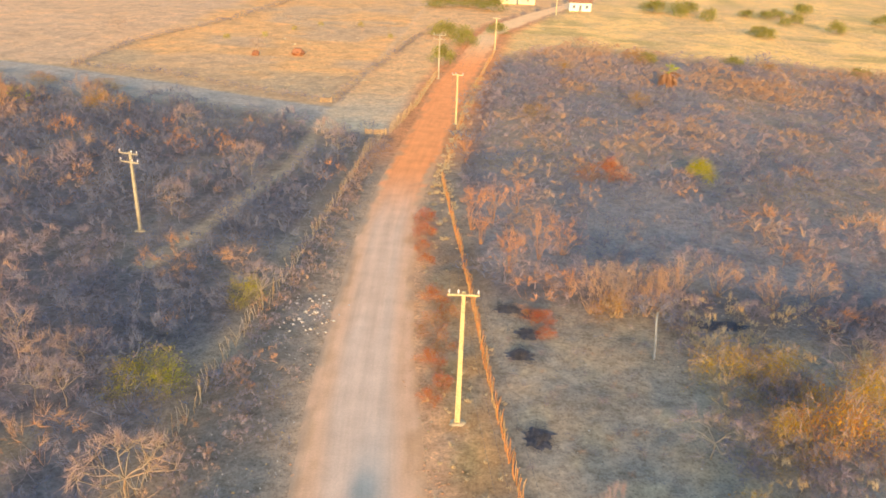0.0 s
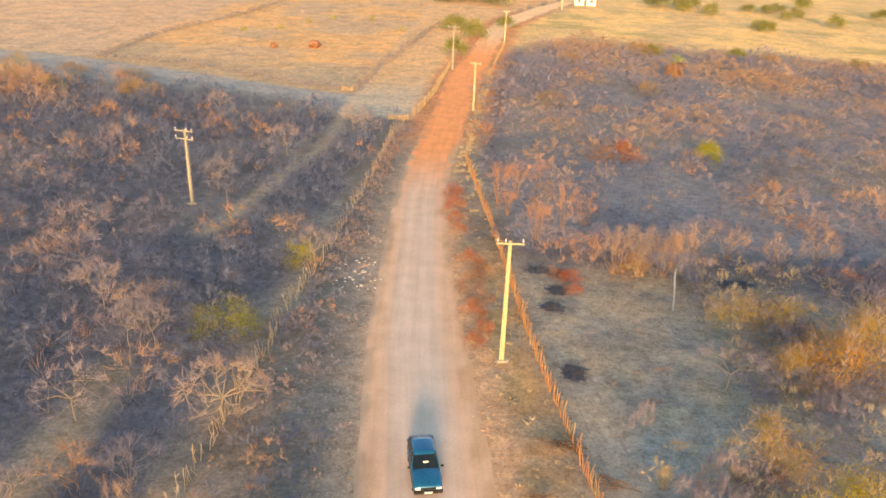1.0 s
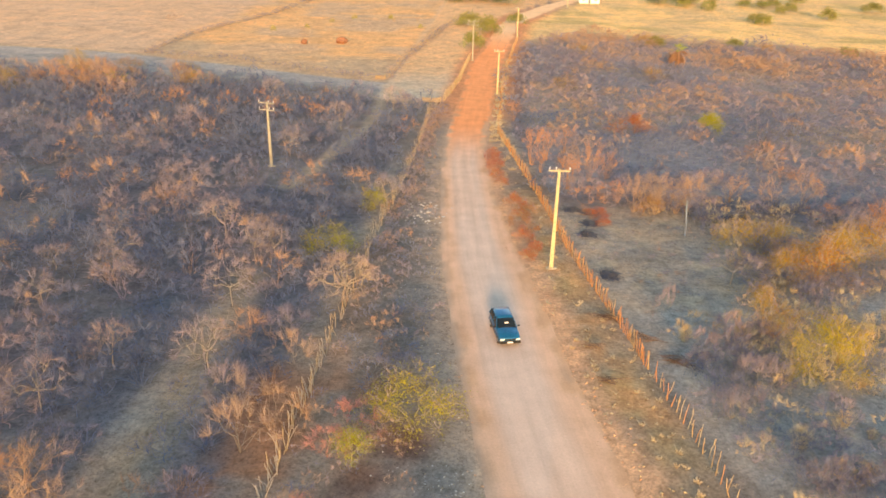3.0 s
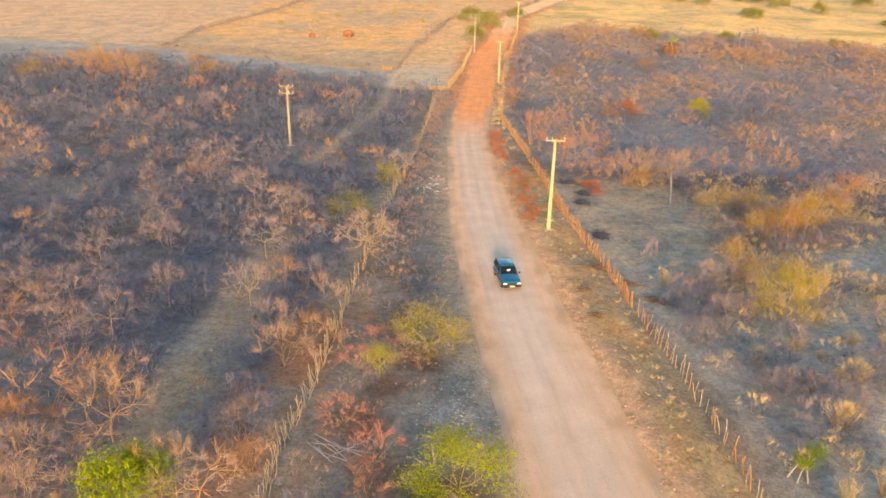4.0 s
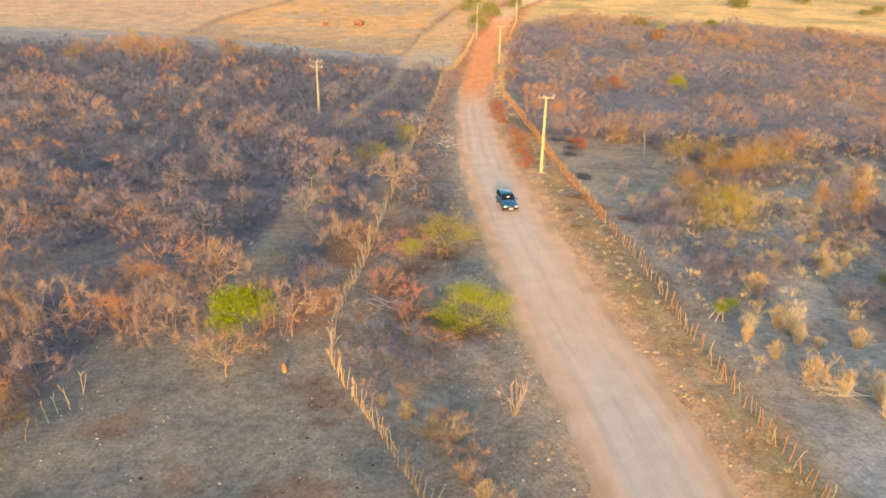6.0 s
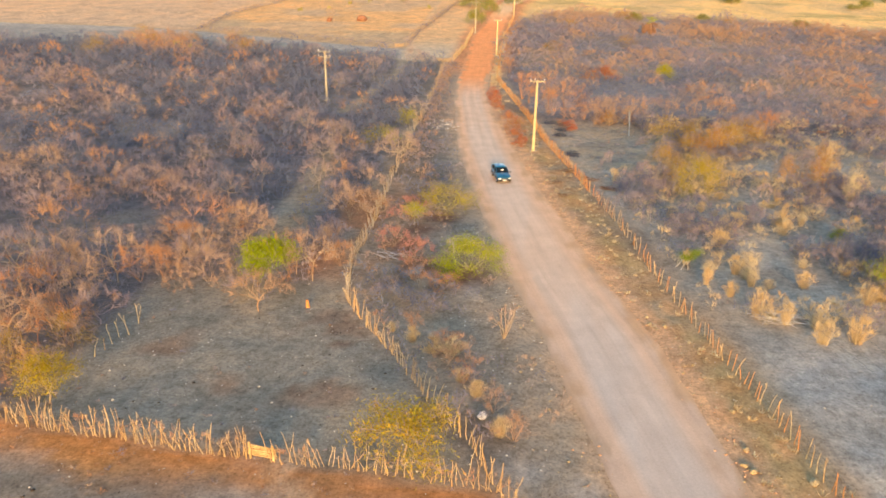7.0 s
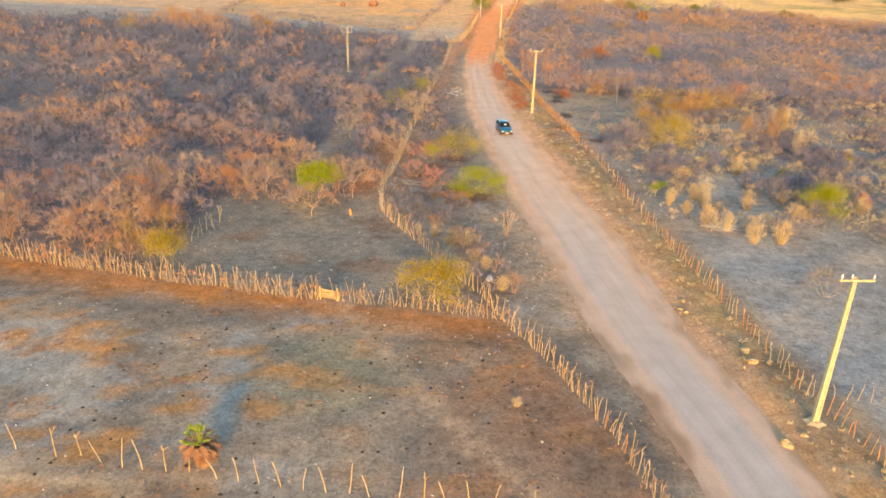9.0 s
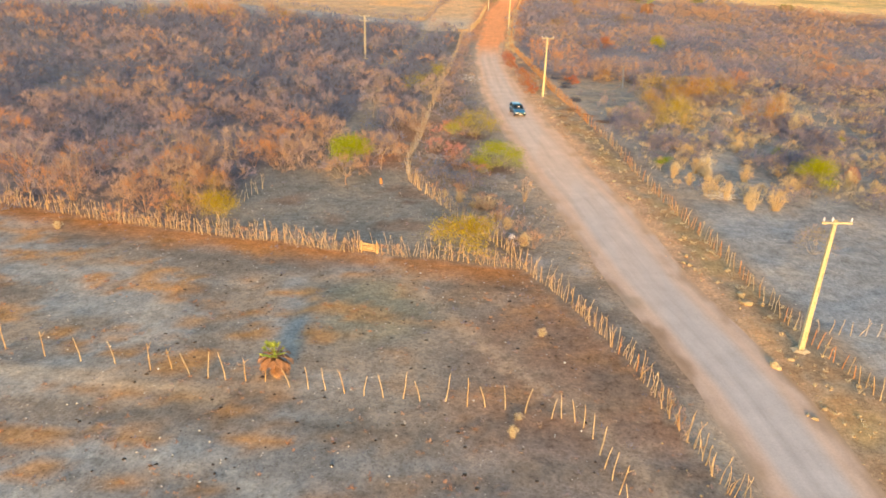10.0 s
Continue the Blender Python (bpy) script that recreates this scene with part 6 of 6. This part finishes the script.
def hatchback(x, y, yaw):
    """A small boxy hatchback; its front looks along -y of its own frame."""
    e = empty("car", pose(x, y, 0.0, 0, 0, yaw), "small dark petrol-blue hatchback on the dirt road", "car")

    def lower(yy, w, z0, z1, belt):
        return [(-w, yy, z0 + 0.06), (-w * 1.0, yy, (z0 + z1) / 2), (-w * 0.97, yy, z1 - 0.05), (-w * 0.86, yy, z1 + belt), (0, yy, z1 + belt + 0.025), (w * 0.86, yy, z1 + belt),
                (w * 0.97, yy, z1 - 0.05), (w, yy, (z0 + z1) / 2), (w, yy, z0 + 0.06), (w * 0.9, yy, z0), (-w * 0.9, yy, z0)]
    body = part("body", loft([lower(-1.82, 0.66, 0.34, 0.66, 0.0), lower(-1.74, 0.74, 0.26, 0.72, 0.02), lower(-1.2, 0.775, 0.24, 0.82, 0.02), lower(-0.72, 0.78, 0.24, 0.88, 0.03),
                              lower(0.3, 0.785, 0.24, 0.90, 0.03), lower(1.2, 0.78, 0.24, 0.92, 0.03), lower(1.7, 0.75, 0.28, 0.92, 0.02), lower(1.80, 0.70, 0.36, 0.88, 0.0)]), M_PAINT, e)

    def cabin(yy, w0, w1, z0, z1):
        return [(-w0, yy, z0), (-w1, yy, z1 - 0.06), (-w1 * 0.86, yy, z1), (0, yy, z1 + 0.02), (w1 * 0.86, yy, z1), (w1, yy, z1 - 0.06), (w0, yy, z0)]
    part("roof", loft([cabin(-0.06, 0.62, 0.55, 1.30, 1.385), cabin(0.3, 0.63, 0.575, 1.30, 1.42), cabin(1.1, 0.63, 0.575, 1.30, 1.42), cabin(1.56, 0.62, 0.55, 1.27, 1.37)]), M_PAINT, e)

    def sheet(pts, thick=0.02):
        bm = bmesh.new()
        bm.faces.new([bm.verts.new(p) for p in pts])
        bm.normal_update()
        bmesh.ops.solidify(bm, geom=bm.faces[:], thickness=thick)
        return bm
    part("windscreen", sheet([(-0.66, -0.70, 0.905), (0.66, -0.70, 0.905), (0.56, -0.05, 1.36), (-0.56, -0.05, 1.36)]), M_GLASS, e, "dark reflecting windscreen")
    part("rear_window", sheet([(-0.62, 1.74, 0.94), (-0.55, 1.55, 1.34), (0.55, 1.55, 1.34), (0.62, 1.74, 0.94)]), M_GLASS, e, "dark rear window")
    for s in (-1, 1):
        for y0, y1, t0, t1 in ((-0.60, 0.36, -0.08, 0.36), (0.44, 1.66, 0.44, 1.48)):
            part("side_window", sheet([(s * 0.745, y0, 0.93), (s * 0.745, y1, 0.93), (s * 0.60, t1, 1.32), (s * 0.60, t0, 1.32)]), M_GLASS, e, "dark side window")
        for ya, yb, ta, tb in ((-0.74, -0.62, -0.14, -0.08), (0.36, 0.44, 0.36, 0.44), (1.66, 1.78, 1.48, 1.58)):
            part("pillar", sheet([(s * 0.755, ya, 0.91), (s * 0.755, yb, 0.91), (s * 0.61, tb, 1.34), (s * 0.61, ta, 1.34)], 0.03), M_PAINT, e)
        bm = bmesh.new()
        box(bm, s * 0.80, -0.60, 0.90, s * 0.96, -0.52, 1.02, 0.02)
        part("mirror", bm, M_TRIM, e, "black wing mirror")
        bm = bmesh.new()
        box(bm, s * 0.40, -1.835, 0.52, s * 0.70, -1.76, 0.66, 0.02)
        part("headlight", bm, M_LAMP, e, "clear rectangular headlight")
        bm = bmesh.new()
        box(bm, s * 0.56, 1.76, 0.60, s * 0.72, 1.82, 0.86, 0.015)
        part("tail_light", bm, M_TAIL, e, "red tail light")
        bm = bmesh.new()
        box(bm, s * 0.782, -1.1, 0.50, s * 0.80, 1.15, 0.58, 0.006)
        part("side_moulding", bm, M_TRIM, e, "black side moulding")
        bm = bmesh.new()
        tube(bm, [(s * 0.25, -0.735, 0.915), (s * 0.02, -0.58, 1.01)], [0.01, 0.008], 4)
        part("wiper", bm, M_TRIM, e, "black wiper arm")
        for wy in (-1.17, 1.18):
            wheel = empty("wheel", pose(s * 0.70, wy, 0.27), "", "")
            wheel.parent = e
            bm = bmesh.new()
            tube(bm, [(-0.085, 0, 0), (-0.07, 0, 0), (0.07, 0, 0), (0.085, 0, 0)], [0.235, 0.27, 0.27, 0.235], 22)
            part("tyre", bm, M_TYRE, wheel, "dusty black tyre")
            bm = bmesh.new()
            tube(bm, [(-0.092, 0, 0), (0.092, 0, 0)], [0.165, 0.165], 18)
            part("rim", bm, M_RIM, wheel, "grey steel rim")
    for yy, y2, nm in ((-1.90, -1.74, "front_bumper"), (1.74, 1.88, "rear_bumper")):
        bm = bmesh.new()
        box(bm, -0.76, yy, 0.28, 0.76, y2, 0.49, 0.035)
        bump = part(nm, bm, M_TRIM, e, "black plastic bumper")
        bm = bmesh.new()
        f = yy - 0.012 if yy < 0 else y2 + 0.002
        box(bm, -0.2, f, 0.34, 0.2, f + 0.01, 0.45, 0.0)
        part("plate", bm, M_PLATE, bump, "blank pale plate")
    bm = bmesh.new()
    for z in (0.535, 0.575, 0.615, 0.65):
        box(bm, -0.38, -1.838, z - 0.012, 0.38, -1.80, z + 0.012, 0.0)
    part("grille", bm, M_TRIM, e, "black slatted grille")
    # pale slab through the glass, added in place of the windscreen's bright reflection
    bm = bmesh.new()
    box(bm, -0.12, -0.42, 1.08, 0.16, -0.40, 1.2, 0.004)
    part("glass_glint", bm, M_PLATE, e, "pale slab standing in for the windscreen's reflection")
    return e


hatchback(-6.3, 19.0, 13)


# ---- far houses ----
def house(x, y, w, d, h, roof_h, yaw, label, wall_m):
    e = empty("house", pose(x, y, ground_z(x, y) - 0.1, 0, 0, yaw), label, "house", "far houses")
    bm = bmesh.new()
    box(bm, -w / 2, -d / 2, 0, w / 2, d / 2, h)
    part("wall", bm, wall_m, e)
    bm = bmesh.new()
    vs = [bm.verts.new(p) for p in ((-w / 2 - .4, -d / 2 - .5, h - .05), (w / 2 + .4, -d / 2 - .5, h - .05), (w / 2 + .4, d / 2 + .5, h - .05), (-w / 2 - .4, d / 2 + .5, h - .05), (-w / 2 - .4, 0, h + roof_h), (w / 2 + .4, 0, h + roof_h))]
    for q in ((0, 1, 5, 4), (2, 3, 4, 5), (0, 4, 3), (1, 2, 5), (0, 3, 2, 1)):
        bm.faces.new([vs[i] for i in q])
    part("roof", bm, M_TILE, e)
    for u in (-w * 0.3, w * 0.3):
        bm = bmesh.new()
        box(bm, u - 0.5, -d / 2 - 0.03, 1.0, u + 0.5, -d / 2 + 0.05, 2.1, 0.01)
        win = part("window", bm, M_SHUTTER, e)
        bm = bmesh.new()
        box(bm, u - 0.6, -d / 2 - 0.1, 0.9, u + 0.6, -d / 2 - 0.005, 0.99, 0.01)
        part("sill", bm, wall_m, win)
    bm = bmesh.new()
    box(bm, -0.45, -d / 2 - 0.03, 0.02, 0.45, -d / 2 + 0.05, 2.1, 0.01)
    part("door", bm, M_SHUTTER, e)


M_WHITE = grainy("lime_wash", [(0.3, (0.70, 0.68, 0.62)), (0.7, (0.84, 0.82, 0.77))], 0.8, rough=0.9, bump=0.1)
M_CREAM = grainy("cream_wash", [(0.3, (0.72, 0.62, 0.38)), (0.7, (0.82, 0.72, 0.48))], 0.8, rough=0.9, bump=0.1)
M_TILE = grainy("clay_roof", [(0.3, (0.26, 0.13, 0.08)), (0.7, (0.42, 0.22, 0.13))], 1.5, bump=0.5)
M_SHUTTER = grainy("blue_grey_shutter", [(0.3, (0.10, 0.13, 0.17)), (0.7, (0.16, 0.19, 0.23))], 3, bump=0.2)
house(24.5, 269.5, 7.5, 5.0, 2.9, 1.2, 0, "small white house with grey shutters on golden land", M_WHITE)
house(2.1, 282.5, 13.0, 6.0, 3.2, 1.3, 4, "long cream-washed house beside the road", M_CREAM)
